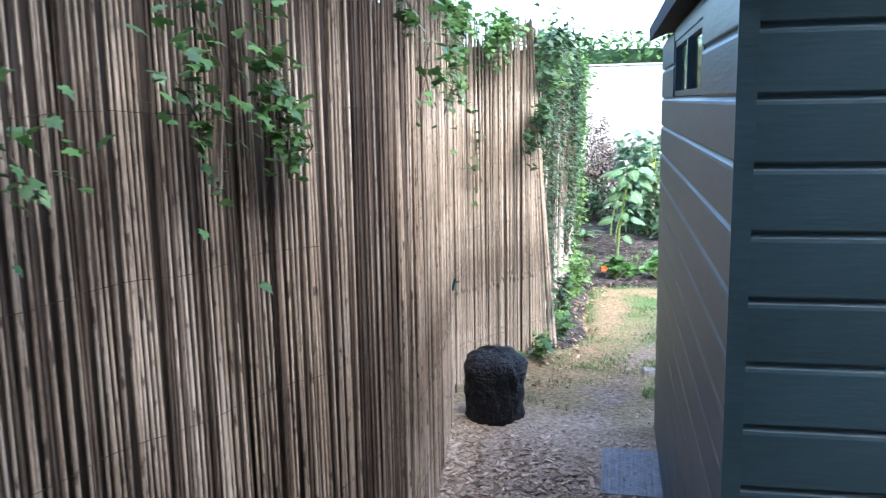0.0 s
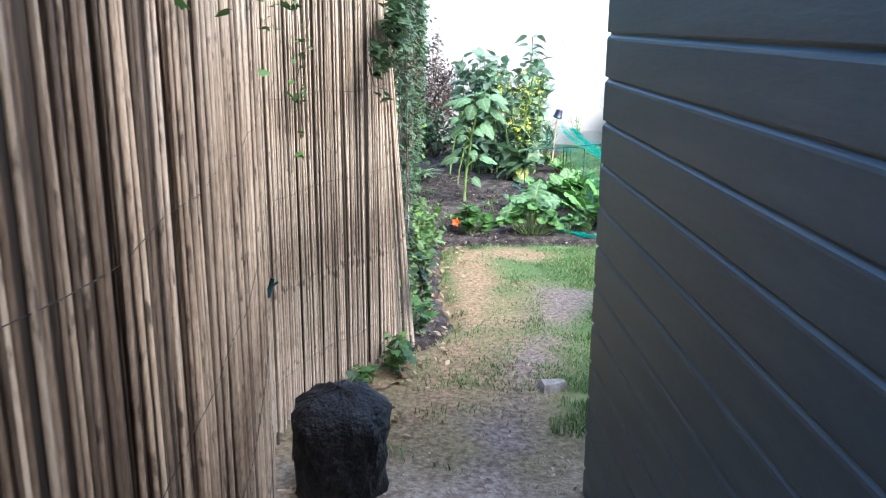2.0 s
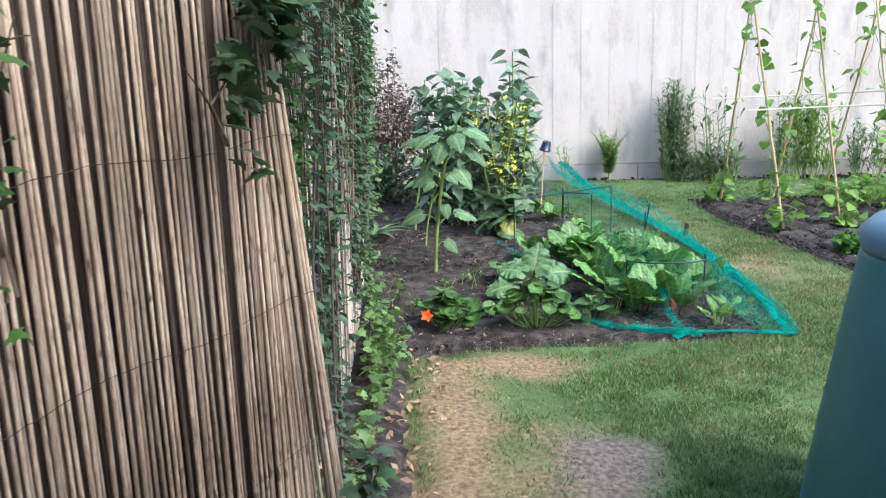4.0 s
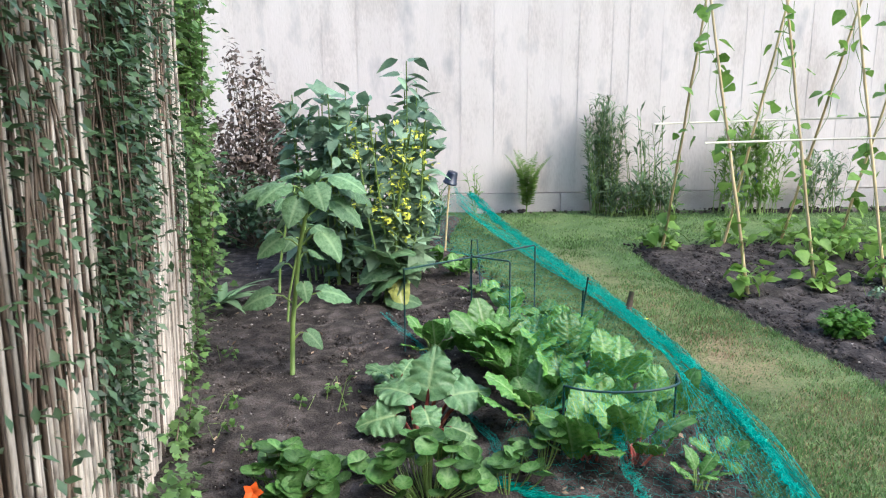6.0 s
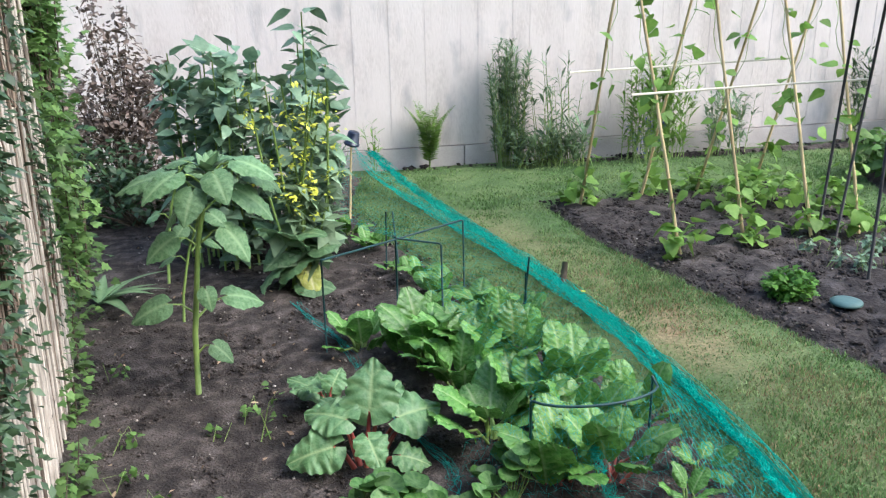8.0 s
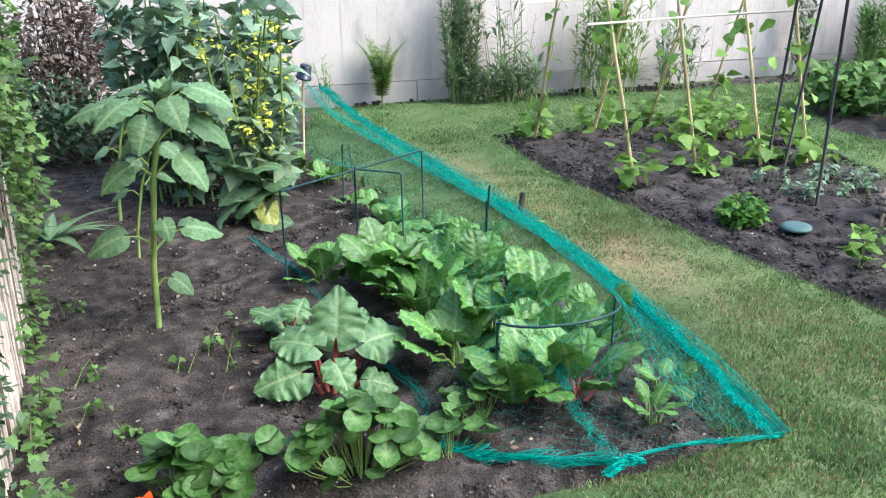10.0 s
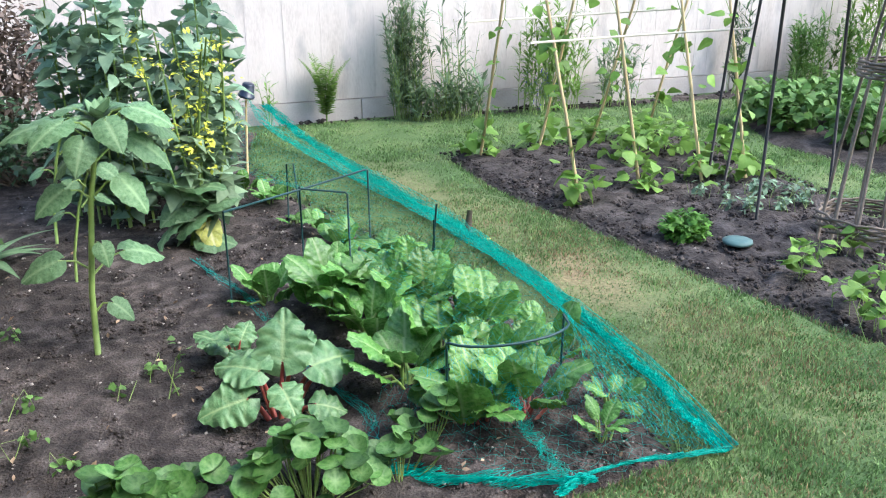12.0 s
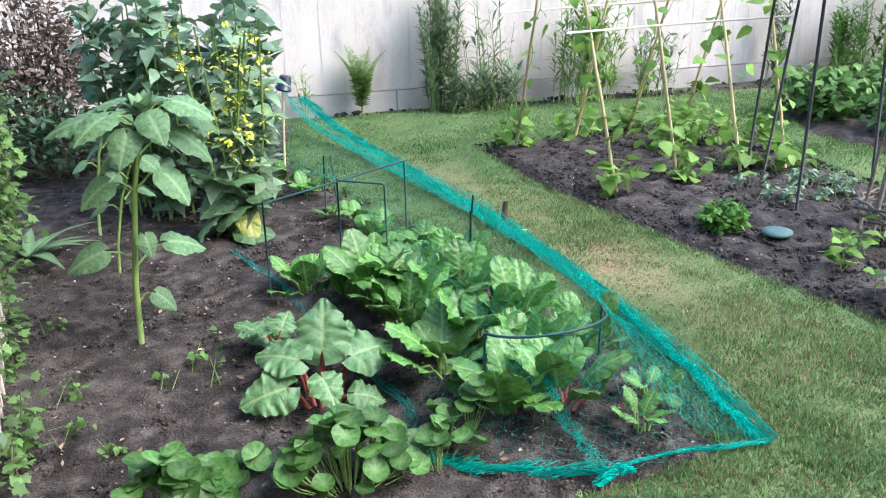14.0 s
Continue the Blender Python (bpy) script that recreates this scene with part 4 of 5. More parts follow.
for k in range(9):
    bx, by = U(-.06, .06), U(-.06, .06)
    e = Vector((U(-.30, .20), U(-.1, .2), U(.80, 1.15)))
    mid = Vector((bx, by, 0)).lerp(e, .5) + Vector((U(-.05, .05), U(-.05, .05), 0))
    st.append([(bx, by, 0), mid, e])
    for i in range(24):
        t = U(.1, 1)
        p = Vector((bx, by, 0)).lerp(mid, t * 2) if t < .5 else mid.lerp(e, t * 2 - 1)
        sprinkle(a, SMALL, p, 0.13 * (1.2 - t) + .02)
        if t < .6:
            sprinkle(a, SMALL, p + Vector((U(-.06, .06), U(-.06, .06), 0)), 0.10 * (1.2 - t) + .02)
        if t > .42:
            c = p + Vector((U(-.07, .07), U(-.12, .02), U(.0, .05)))
            for _ in range(5 if i % 3 else 0):
                sprinkle(fl, SMALL, c + Vector((U(-.015, .015), U(-.015, .015), U(-.012, .015))), 0.028)
upright_stems(kale, st, 0.009)
part("leaves", a, FEATHER, kale)
tagged(part("flowers", fl, YELLOW, kale, "small yellow flowers"), kind="stuff")
big_leaf = [broad_leaf("leaf", SUNLEAF, spade(0.46), 24, 10, 0.34, 0.05, 0.022, 0.012, 6, 0.18, 0.015, k) for k in range(4)]
for k in range(11):
    ob = part("leaf", R.choice(big_leaf), SUNLEAF, kale)
    ob.matrix_local = aim((U(-.12, .12), U(-.12, .05), U(.05, .36)), U(120, 400), U(-25, 50), U(-35, 35), U(.15, .24))
old = broad_leaf("leaf", OLDLEAF, spade(0.38), 20, 10, 0.5, 0.2, 0.05, 0.012, 6, 0.15, 0.03, 5)
for az, tilt, size in ((-80, -25, .17), (-45, -40, .14)):
    ob = part("leaf", old, OLDLEAF, kale, "yellowed old leaf")
    ob.matrix_local = aim((.02, -.06, .14), az, tilt, 10, size)


# sunflowers
def sunflower(at, h, leaves, head=True):
    root = thing("sunflower", "young sunflower in bud with broad leaves on a thick green stem", "sunflower", at, group="sunflowers")
    part("stem", Acc().tube([(0, 0, -.03), (.015, 0, h * .3), (.06, .02, h * .7), (.12, .03, h)], [.0115 * h / .88, .011 * h / .88, .010 * h / .88, .008 * h / .88], 8), STEM, root)
    for z, az, tilt, size in leaves:
        p = Vector((.12 * (z / h) ** 1.4, .03 * z / h, z))
        l = 0.14 * size / .28
        q = p + Vector((math.cos(radians(az)) * l, math.sin(radians(az)) * l, l * .55))
        part("leaf_stalk", Acc().tube([p, p.lerp(q, .5) + Vector((0, 0, .02)), q], [.005, .004, .003], 5), STEM, root)
        ob = part("leaf", R.choice(big_leaf), SUNLEAF, root)
        ob.matrix_local = aim(q, az, tilt, U(-10, 10) + 24 * math.cos(radians(az)), size * .63)
    if head:
        bud = Acc()
        for k in range(26):
            v, f, ve = SMALL[k % 3]
            bud.add(v, f, aim((.12, .03, h), k * 47, U(15, 75), 0, U(.06, .11)), ve)
        part("bud", bud, SUNLEAF, root)
    return root


sunflower((-0.69, 2.25, 0.0), .88, [(.34, 190, -12, .22), (.33, 15, -8, .24), (.18, -20, -35, .15), (.42, -60, -60, .13), (.60, 200, -25, .2), (.62, -30, -40, .22), (.72, 110, -10, .22), (.80, 180, -2, .28), (.80, 20, -22, .30),
                                    (.84, -70, -30, .20), (.85, 70, 0, .24), (.86, 140, 0, .2), (.86, -20, -10, .24), (.78, 250, -40, .2), (.82, 45, -15, .26), (.83, 215, -15, .24), (.74, -5, -30, .26), (.68, 150, -35, .2)])
sunflower((-0.80, 3.0, 0.0), .52, [(.30, 170, -20, .14), (.36, 20, -20, .14), (.45, 230, -30, .14), (.5, 90, -10, .15), (.5, -40, -20, .16)], False)
sunflower((-0.92, 3.6, 0.0), .62, [(.35, 170, -20, .14), (.46, 20, -20, .14), (.55, 230, -30, .14), (.6, 90, -10, .15), (.6, -40, -20, .16)], False)

# rhubarb and chard
rh_leaf = [broad_leaf("leaf", RHUBARB, spade(0.52), 44, 18, 0.34, 0.12, 0.066, 0.020, 3.2, 0.26, 0.065, k + 10, 0.55) for k in range(4)]
ch_leaf = [broad_leaf("leaf", CHARD, spoon(0.38), 34, 14, 0.12 + 0.10 * k, 0.12 - 0.10 * (k % 2), 0.034, 0.026, 7, 0.06, 0.012, k + 20, 0.35) for k in range(5)]
nas_leaf = []
for k in range(3):
    vs, fs, ve = [(0, 0, 0)], [], [0.7]
    for ring in (0.5, 1.0):
        for j in range(16):
            w = j / 16 * 6.2832
            q = ring * 0.5 * (1 + 0.04 * math.sin(5 * w + k))
            vs.append((q * math.cos(w), q * math.sin(w), 0.12 * ring * ring + 0.03 * math.sin(3 * w + k) * ring))
            ve.append(0.3 if j % 2 == 0 and ring < 1 else 0.0)
    fs = [(0, 1 + j, 1 + (j + 1) % 16) for j in range(16)] + [(1 + j, 17 + j, 17 + (j + 1) % 16, 1 + (j + 1) % 16) for j in range(16)]
    nas_leaf.append(Acc().add(vs, fs, None, ve).mesh("leaf", NASTURTIUM))


def rosette(name, label, at, count, stalk_mat, meshes, material, h, spread, size, up=(10, 40), r=0.007):
    root = thing(name, label, "vegetable", at, group=name)
    for k in range(count):
        az = 360 * k / count + U(-25, 25)
        reach = spread * U(.35, 1)
        q = Vector((math.cos(radians(az)) * reach, math.sin(radians(az)) * reach, h * U(.55, 1) * (1.1 - .45 * reach / spread)))
        b = Vector((U(-.02, .02), U(-.02, .02), -0.02))
        part("stalk", Acc().tube([b, b.lerp(q, .55) + Vector((0, 0, .03)), q], [r, r * .8, r * .5], 6), stalk_mat, root)
        ob = part("leaf", R.choice(meshes), material, root)
        ob.matrix_local = aim(q, az + U(-15, 15), U(*up), U(-20, 20), size * U(.75, 1.15))
    return root


rhubarb = thing("rhubarb", "rhubarb with large ruffled leaves on red stalks", "vegetable", (-0.12, 1.60, 0), group="rhubarb")
for k, (px, py, pz, az, tilt, roll, size) in enumerate(((-.10, -.02, .13, 188, -4, -38, .21), (-.05, .03, .21, 150, 12, -20, .21), (.03, .05, .22, 75, 58, 0, .25), (.01, -.05, .17, 285, -22, 10, .15), (.12, .02, .20, 18, 8, 30, .23),
                                                        (.11, -.07, .09, -15, -8, 25, .14), (.07, .12, .18, 50, 30, 10, .20), (-.06, .12, .16, 120, 25, -10, .18), (.17, .10, .14, 25, 15, 25, .17))):
    q = Vector((px, py, pz * .82))
    b = Vector((px * .2, py * .2, -.02))
    part("stalk", Acc().tube([b, b.lerp(q, .55) + Vector((0, 0, .02)), q], [.010, .008, .005], 7), REDSTEM, rhubarb)
    ob = part("leaf", rh_leaf[k % 4], RHUBARB, rhubarb)
    ob.matrix_local = aim(q, az, tilt, roll, size * .74)
rosette("rhubarb", "smaller rhubarb crown with ruffled leaves", (-0.20, 1.98, 0), 7, REDSTEM, rh_leaf, RHUBARB, .15, .08, .125, (-5, 45), .008)
for at, c, h, s in (((-0.02, 2.50, 0), 11, .17, .17), ((.22, 2.34, 0), 13, .22, .22), ((.40, 2.30, 0), 12, .22, .21), ((.30, 2.05, 0), 12, .20, .21), ((.55, 2.12, 0), 13, .22, .20), ((.50, 1.80, 0), 12, .20, .20), ((.70, 1.90, 0), 12, .20, .20),
                    ((.62, 2.45, 0), 10, .18, .17), ((.33, 1.66, 0), 11, .19, .20), ((.80, 1.62, 0), 11, .17, .17), ((.60, 1.56, 0), 11, .18, .18), ((.48, 1.36, 0), 10, .19, .20), ((.64, 1.34, 0), 8, .18, .18)):
    rosette("chard", "glossy crinkled green chard plant growing in the bed", at, c, REDSTEM if at[1] < 1.5 else STEM, ch_leaf, CHARD, h * .70, .11, s * .82, (40, 92), .007)
for at, c, h, s in (((.80, 1.13, 0), 7, .09, .070), ((.10, 4.20, 0), 7, .08, .10), ((.19, 3.9, 0), 6, .08, .09), ((.37, 3.3, 0), 7, .09, .10), ((.42, 3.0, 0), 8, .10, .11), ((.28, 3.95, 0), 5, .07, .09), ((.27, 3.5, 0), 5, .06, .07), ((.92, 1.30, 0), 6, .08, .075), ((.55, 2.72, 0), 8, .11, .12), ((.33, 2.75, 0), 6, .09, .10)):
    rosette("young_chard", "small young chard plant in bare soil", at, c + 1, STEM, ch_leaf, CHARD, h, .05, s * 1.1, (20, 75), .004)


def nasturtium(at, count, rx, ry, h, flowers=0, label="nasturtium mound with round green leaves"):
    root = thing("nasturtium", label, "nasturtium", at, group="nasturtiums")
    for k in range(count):
        w, q = U(0, 6.28), math.sqrt(R.random())
        p = Vector((rx * q * math.cos(w), ry * q * math.sin(w), h * (1 - .6 * q * q) * U(.65, 1.05)))
        part("stalk", Acc().tube([(p.x * .3, p.y * .3, 0), (p.x * .8, p.y * .8, p.z * .6), p], .0018, 4), STEM, root)
        ob = part("leaf", R.choice(nas_leaf), NASTURTIUM, root)
        ob.matrix_local = aim(p, U(0, 360), U(-35, 35), U(-40, 30), U(.052, .098))
    for k in range(flowers):
        fl = Acc()
        for j in range(5):
            v, f, ve = TRI[j % 3]
            fl.add(v, f, aim((0, 0, 0), j * 72, 35, 0, .034))
        ob = part("flower", fl, ORANGE, root, "bright orange flower")
        ob.matrix_local = pose(-.09, -.13, .11, 60, 0, 0)
    return root


nasturtium((-0.58, 1.16, 0), 52, .155, .14, .20, 1, "nasturtium mound with one orange flower")
nasturtium((-0.11, 1.13, 0), 74, .20, .14, .25)
nasturtium((.15, 1.14, 0), 16, .14, .10, .17)
nasturtium((.30, 1.32, 0), 18, .10, .12, .22)
nasturtium((-0.36, 1.30, 0), 6, .10, .10, .08)

# fern, feathery border plants
fern = thing("fern", "upright green fern against the white fence", "fern", (0.96, 5.96, 0))
for k in range(9):
    az, lean, L = k * 40 + U(-15, 15), U(.08, .24), U(.48, .68)
    fr = Acc()
    dx, dy = math.cos(radians(az)), math.sin(radians(az))
    pts = [Vector((dx * lean * t * t, min(.10, dy * lean * t * t), L * t * (1 - .12 * t))) for t in np.linspace(0, 1, 8)]
    fr.tube(pts, [.004 - .0004 * i for i in range(8)], 4)
    for i in range(26):
        t = .15 + .85 * i / 26
        p = pts[int(t * 7)].lerp(pts[min(7, int(t * 7) + 1)], t * 7 % 1)
        for s in (90, -90):
            v, f, ve = SMALL[0]
            fr.add(v, f, aim(p, az + s, 25, U(-30, 30), .088 * math.sin(math.pi * (.12 + .84 * t)) + .010) @ Matrix.Diagonal((1, .55, 1, 1)), ve)
    part("frond", fr, FERN, fern)


def feathery(name, label, at, h, w, stems, per, size, material, shapes=SMALL, flat=.12):
    root = thing(name, label, "border plant", at)
    a, st = Acc(), Acc()
    for k in range(stems):
        b = Vector((U(-w, w) * .7, U(-flat, flat) * .6, 0))
        e = Vector((b.x + U(-.12, .12), b.y + U(-.06, .06), h * U(.65, 1.0)))
        st.tube([b, b.lerp(e, .5), e], [.004, .003, .0015], 4)
        for i in range(per):
            t = U(.12, 1)
            v, f, ve = R.choice(shapes)
            a.add(v, f, aim(b.lerp(e, t), U(0, 360), U(10, 65), 0, size * U(.6, 1.2)) @ Matrix.Diagonal((1, .35, 1, 1)), ve)
    tagged(part("leaves", a, material, root), kind="stuff")
    tagged(part("stems", st, STEM, root), kind="stuff")
    return root


feathery("feathery_plant", "tall dense feathery green plant by the fence", (1.63, 5.90, 0), 1.05, .15, 36, 60, .09, FEATHER)
feathery("tall_grass", "loose tall green stems by the fence", (2.02, 5.88, 0), .95, .22, 16, 14, .12, FEATHER)
feathery("low_grass", "low grassy tuft at the fence foot", (1.95, 5.80, 0), .35, .45, 50, 8, .16, FEATHER)
feathery("low_grass", "green grassy tuft behind the planted stick", (-0.02, 5.2, 0), .42, .28, 40, 10, .15, FEATHER)
feathery("climber_plant", "small leafy climber on the white fence", (.48, 6.0, 0), .42, .05, 4, 14, .09, RUNNER)
feathery("border_plant", "leafy green border plants by the fence", (2.9, 5.8, 0), .95, .42, 40, 30, .12, RUNNER)
bl = feathery("blue_flower_plant", "border plant with small blue flowers", (2.75, 5.66, 0), .42, .12, 12, 10, .05, BLUE)
feathery("border_plant", "leafy border plants with thin stems by the fence", (3.6, 5.85, 0), .55, .30, 20, 26, .10, FEATHER)
feathery("dark_climber", "small dark-leaved shrub against the fence", (4.85, 5.9, 0), .95, .12, 9, 34, .11, PRIVET)
feathery("border_plant", "mixed green border plants by the fence", (5.7, 5.75, 0), .75, .55, 50, 26, .12, POTATO)
feathery("foxglove", "tall border plants with pink flower spikes", (6.4, 5.8, 0), 1.35, .5, 22, 26, .15, RUNNER)
fx = thing("foxglove_flower", "pink foxglove flower spikes by the fence", "flower", (6.0, 5.7, 0))
pk, ps = Acc(), Acc()
for k in range(7):
    b = (U(-.5, .7), U(-.1, .1))
    ps.tube([(*b, 0), (b[0], b[1], 1.35)], .005, 4)
    for i in range(22):
        sprinkle(pk, TRI, (b[0], b[1], U(.95, 1.35)), .05)
part("petals", pk, PINK, fx)
part("stems", ps, STEM, fx)

# potatoes and other leaf crops
for x, y in [(4.3, 4.5), (4.8, 4.4), (5.3, 4.5), (4.45, 3.9), (4.95, 3.8), (5.5, 3.9), (4.6, 3.3), (5.1, 3.1), (5.8, 4.4), (4.35, 4.75), (5.0, 4.8), (5.6, 4.8)]:
    bush("potato_plant", "bushy green potato plant in dark soil", "potato plant", (x, y, 0), [(0, 0, .2, .28, .2, 300)], POTATO, .075, TRI, 8, STEM)
par = bush("parsley", "compact curly parsley mound in dark soil", "herb", (2.10, 2.62, 0), [(0, 0, .07, .125, .085, 620)], PARSLEY, .032, IVYSHAPE, 10, STEM)
for x, y in [(2.26, 1.98), (2.45, 2.12), (2.21, 1.62), (2.5, 1.75), (2.7, 2.15), (2.15, 1.45)]:
    bush("dwarf_bean", "young dwarf bean plant in dark soil", "bean plant", (x, y, 0), [(0, 0, .11, .09, .07, 17)], RUNNER, .062, TRI, 5, STEM)
for k in range(26):
    at = (U(2.5, 3.25), U(2.75, 3.25), 0)
    bush("seedling", "small grey-green seedling in a row", "seedling", at, [(0, 0, .06, .03, .06, 14)], BEANLEAF, .04, SMALL, 2, STEM)
for at in [(-0.40, 1.83, 0), (-0.9, 1.9, 0), (-0.85, 1.65, 0), (-0.62, 1.9, 0), (-1.0, 2.45, 0), (-0.5, 2.0, 0), (-0.75, 1.5, 0)]:
    bush("weed", "small weed seedling on bare soil", "weed", at, [(0, 0, .05 if at[0] < -.41 else .14, .04, .03 if at[0] < -.41 else .1, 12)], POTATO, .026, TRI, 2, STEM)
strap = thing("strap_leaf_plant", "clump of long strap leaves on bare soil", "plant", (-1.22, 3.35, 0))
sl = [leaf_mesh("leaf", SUNLEAF, ovate(0.10), 8, 0.5, 0.3, 0.0, 0, k, 0, 2) for k in range(2)]
for k in range(9):
    ob = part("leaf", R.choice(sl), SUNLEAF, strap)
    ob.matrix_local = aim((0, 0, .02), -60 + k * 22, U(20, 55), 0, U(.25, .40))

# ---- bean frame ----
frame_ = thing("bean_frame", "bamboo cane bean frame with two pale cross bars", "plant support", (2.3, 3.95, 0))
poles = [((1.89, 3.33), (1.72, 3.95)), ((2.36, 3.46), (2.22, 3.98)), ((2.81, 3.47), (2.68, 4.0)), ((3.1, 3.42), (3.05, 4.0)), ((1.73, 4.52), (1.80, 4.05)), ((2.22, 4.62), (2.36, 4.08)), ((2.68, 4.68), (2.86, 4.1)), ((3.12, 4.66), (3.25, 4.1))]
for k, ((x0, y0), (x1, y1)) in enumerate(poles):
    g = Acc()
    pts, rad = [], []
    for i in range(12):
        t = i / 11
        pts.append((x0 + (x1 - x0) * t - 2.3 + U(-.003, .003), y0 + (y1 - y0) * t - 3.95, -.03 + 1.98 * t))
        rad.append((.0105 - .003 * t) * (1.12 if i % 3 == 1 else 1))
    g.tube(pts, rad, 7)
    part("cane", g, BAMBOO, frame_)
part("cross_bar", Acc().tube([(1.60 - 2.3, 4.43 - 3.95, .93), (2.4 - 2.3, 4.44 - 3.95, .945), (3.25 - 2.3, 4.46 - 3.95, .96)], .007, 6), PALEWOOD, frame_)
part("cross_bar", Acc().tube([(1.66 - 2.3, 3.60 - 3.95, .89), (2.4 - 2.3, 3.64 - 3.95, .90), (3.2 - 2.3, 3.66 - 3.95, .905)], .007, 6), PALEWOOD, frame_)
for k, ((x0, y0), (x1, y1)) in enumerate(poles):
    v = thing("runner_bean", "runner bean twining up a cane", "bean plant", (x0, y0, 0), group="runner beans")
    a, st = Acc(), Acc()
    pts = []
    for i in range(26):
        t = i / 25 * U(.98, 1.0)
        pts.append(Vector(((x1 - x0) * t + .015 * math.cos(i * 1.3), (y1 - y0) * t + .015 * math.sin(i * 1.3), 1.75 * t)))
    st.tube(pts, .0025, 4)
    for i in range(30):
        p = pts[min(25, int(25 * R.random() ** 1.3))]
        q = p + Vector((U(-.09, .09), U(-.09, .09), U(-.02, .04)))
        sprinkle(a, TRI, q, .085)
    for i in range(26):
        sprinkle(a, TRI, (U(-.13, .15), U(-.10, .12), U(.03, .20)), .085)
    part("leaves", a, RUNNER, v)
    part("stems", st, STEM, v)
bush("bean_foliage", "mass of runner bean leaves among the canes", "bean plant", (2.6, 4.1, 0), [(.1, 0, .14, .3, .12, 70), (.4, .1, .16, .3, .14, 70), (.65, -.2, .14, .2, .12, 40)], RUNNER, .08, TRI, 12, STEM)

# metal obelisk and willow wigwam
ob_ = thing("metal_obelisk", "slim dark metal plant obelisk", "plant support", (3.02, 3.1, 0))
for (bx, by), (tx, ty) in [((-.17, .38), (-.12, .30)), ((-.13, .27), (-.02, .18)), ((-.40, -.38), (-.34, -.30)), ((.25, -.20), (.20, -.12))]:
    part("leg", Acc().tube([(bx, by, -.03), (bx * .45 + tx * .55, by * .45 + ty * .55, 1.0), (tx, ty, 1.9)], .009, 7), BLACKMETAL, ob_)
ww = thing("willow_wigwam", "woven willow wigwam plant support", "plant support", (2.92, 2.25, 0))
for k in range(12):
    w = 6.2832 * k / 12
    c, s = math.cos(w), math.sin(w)
    part("rod", Acc().tube([(.24 * c, .24 * s, -.02), (.20 * c, .20 * s, .5), (.13 * c + U(-.01, .01), .13 * s, 1.0), (.04 * c, .04 * s, 1.7)], [.009, .008, .007, .005], 6), WILLOW, ww)
for z0, rr in ((.10, .245), (.84, .165)):
    for j in range(5):
        pts = [((rr + .012 * (-1) ** (i + j)) * math.cos(6.2832 * i / 24), (rr + .012 * (-1) ** (i + j)) * math.sin(6.2832 * i / 24), z0 + j * .016) for i in range(25)]
        part("weave", Acc().tube(pts, .007, 5), WILLOW, ww)

trap = thing("slug_trap", "sage green plastic slug trap cap set in soil", "slug trap", (2.27, 2.42, 0))
for nm, z, rr in (("cap", .042, .074), ("base", .008, .066)):
    vs = [(r * math.cos(6.2832 * k / 24), r * math.sin(6.2832 * k / 24), zz) for r, zz in ((rr * .9, z - .012), (rr, z - .008), (rr * .97, z + .004), (rr * .6, z + .010), (.001, z + .012)) for k in range(24)]
    part(nm, Acc().add(vs, [(i * 24 + k, i * 24 + (k + 1) % 24, (i + 1) * 24 + (k + 1) % 24, (i + 1) * 24 + k) for i in range(4) for k in range(24)] + [tuple(reversed(range(24)))]), DISC if nm == "cap" else BLACKMETAL, trap)
part("post", Acc().tube([(0, 0, -.02), (0, 0, .036)], .03, 10), BLACKMETAL, trap)

# ---- stick, hoops, net ----
stick = thing("cane_with_pot", "garden cane capped with a dark blue pot", "cane", (0.15, 4.59, 0))
part("cane", Acc().tube([(0, 0, -.03), (.02, .05, .25), (.045, .11, .52)], .007, 7), BAMBOO, stick)
vs = [(r * math.cos(6.2832 * k / 18), r * math.sin(6.2832 * k / 18), z) for r, z in ((.036, .0), (.052, .0), (.054, .012), (.048, .014), (.038, .085), (.034, .09), (.001, .09)) for k in range(18)]
pot = part("pot", Acc().add(vs, [(i * 18 + k, i * 18 + (k + 1) % 18, (i + 1) * 18 + (k + 1) % 18, (i + 1) * 18 + k) for i in range(6) for k in range(18)]), POT, stick)
pot.matrix_local = pose(.045, .11, .49, 8, 14, 0)


def hoop(label, runs, group="net hoops"):
    base = runs[0][0]
    root = thing("wire_hoop", label, "net support", (base[0], base[1], 0), group=group)
    for pts in runs:
        part("wire", Acc().tube([(x - base[0], y - base[1], z) for x, y, z in pts], .0045, 6), GREENWIRE, root)


hoop("dark green link stake frame standing in the bed", [[(.53, 2.91, -.02), (.527, 2.91, .44), (.515, 2.90, .445), (.18, 2.71, .437), (-.17, 2.52, .43)], [(.172, 2.71, -.02), (.172, 2.71, .45)], [(.345, 2.53, -.02), (.342, 2.53, .45), (.335, 2.535, .457), (.175, 2.71, .44)], [(-.17, 2.52, -.02), (-.17, 2.52, .435)]])
arc = [(.387 + .0, 1.405, .28)] + [(.6 + .215 * math.cos(math.pi + math.pi * k / 12), 1.425 - .10 * math.sin(math.pi * k / 12), .285) for k in range(1, 12)] + [(.81, 1.446, .298)]
hoop("half-round dark green wire plant support", [arc, [(.387, 1.405, -.02), (.387, 1.405, .285)], [(.81, 1.446, -.02), (.812, 1.446, .30)]])
hoop("narrow dark green wire hoop in the bed", [[(.24, 3.55, -.02), (.25, 3.56, .33), (.28, 3.52, .34), (.30, 3.45, -.02)]])
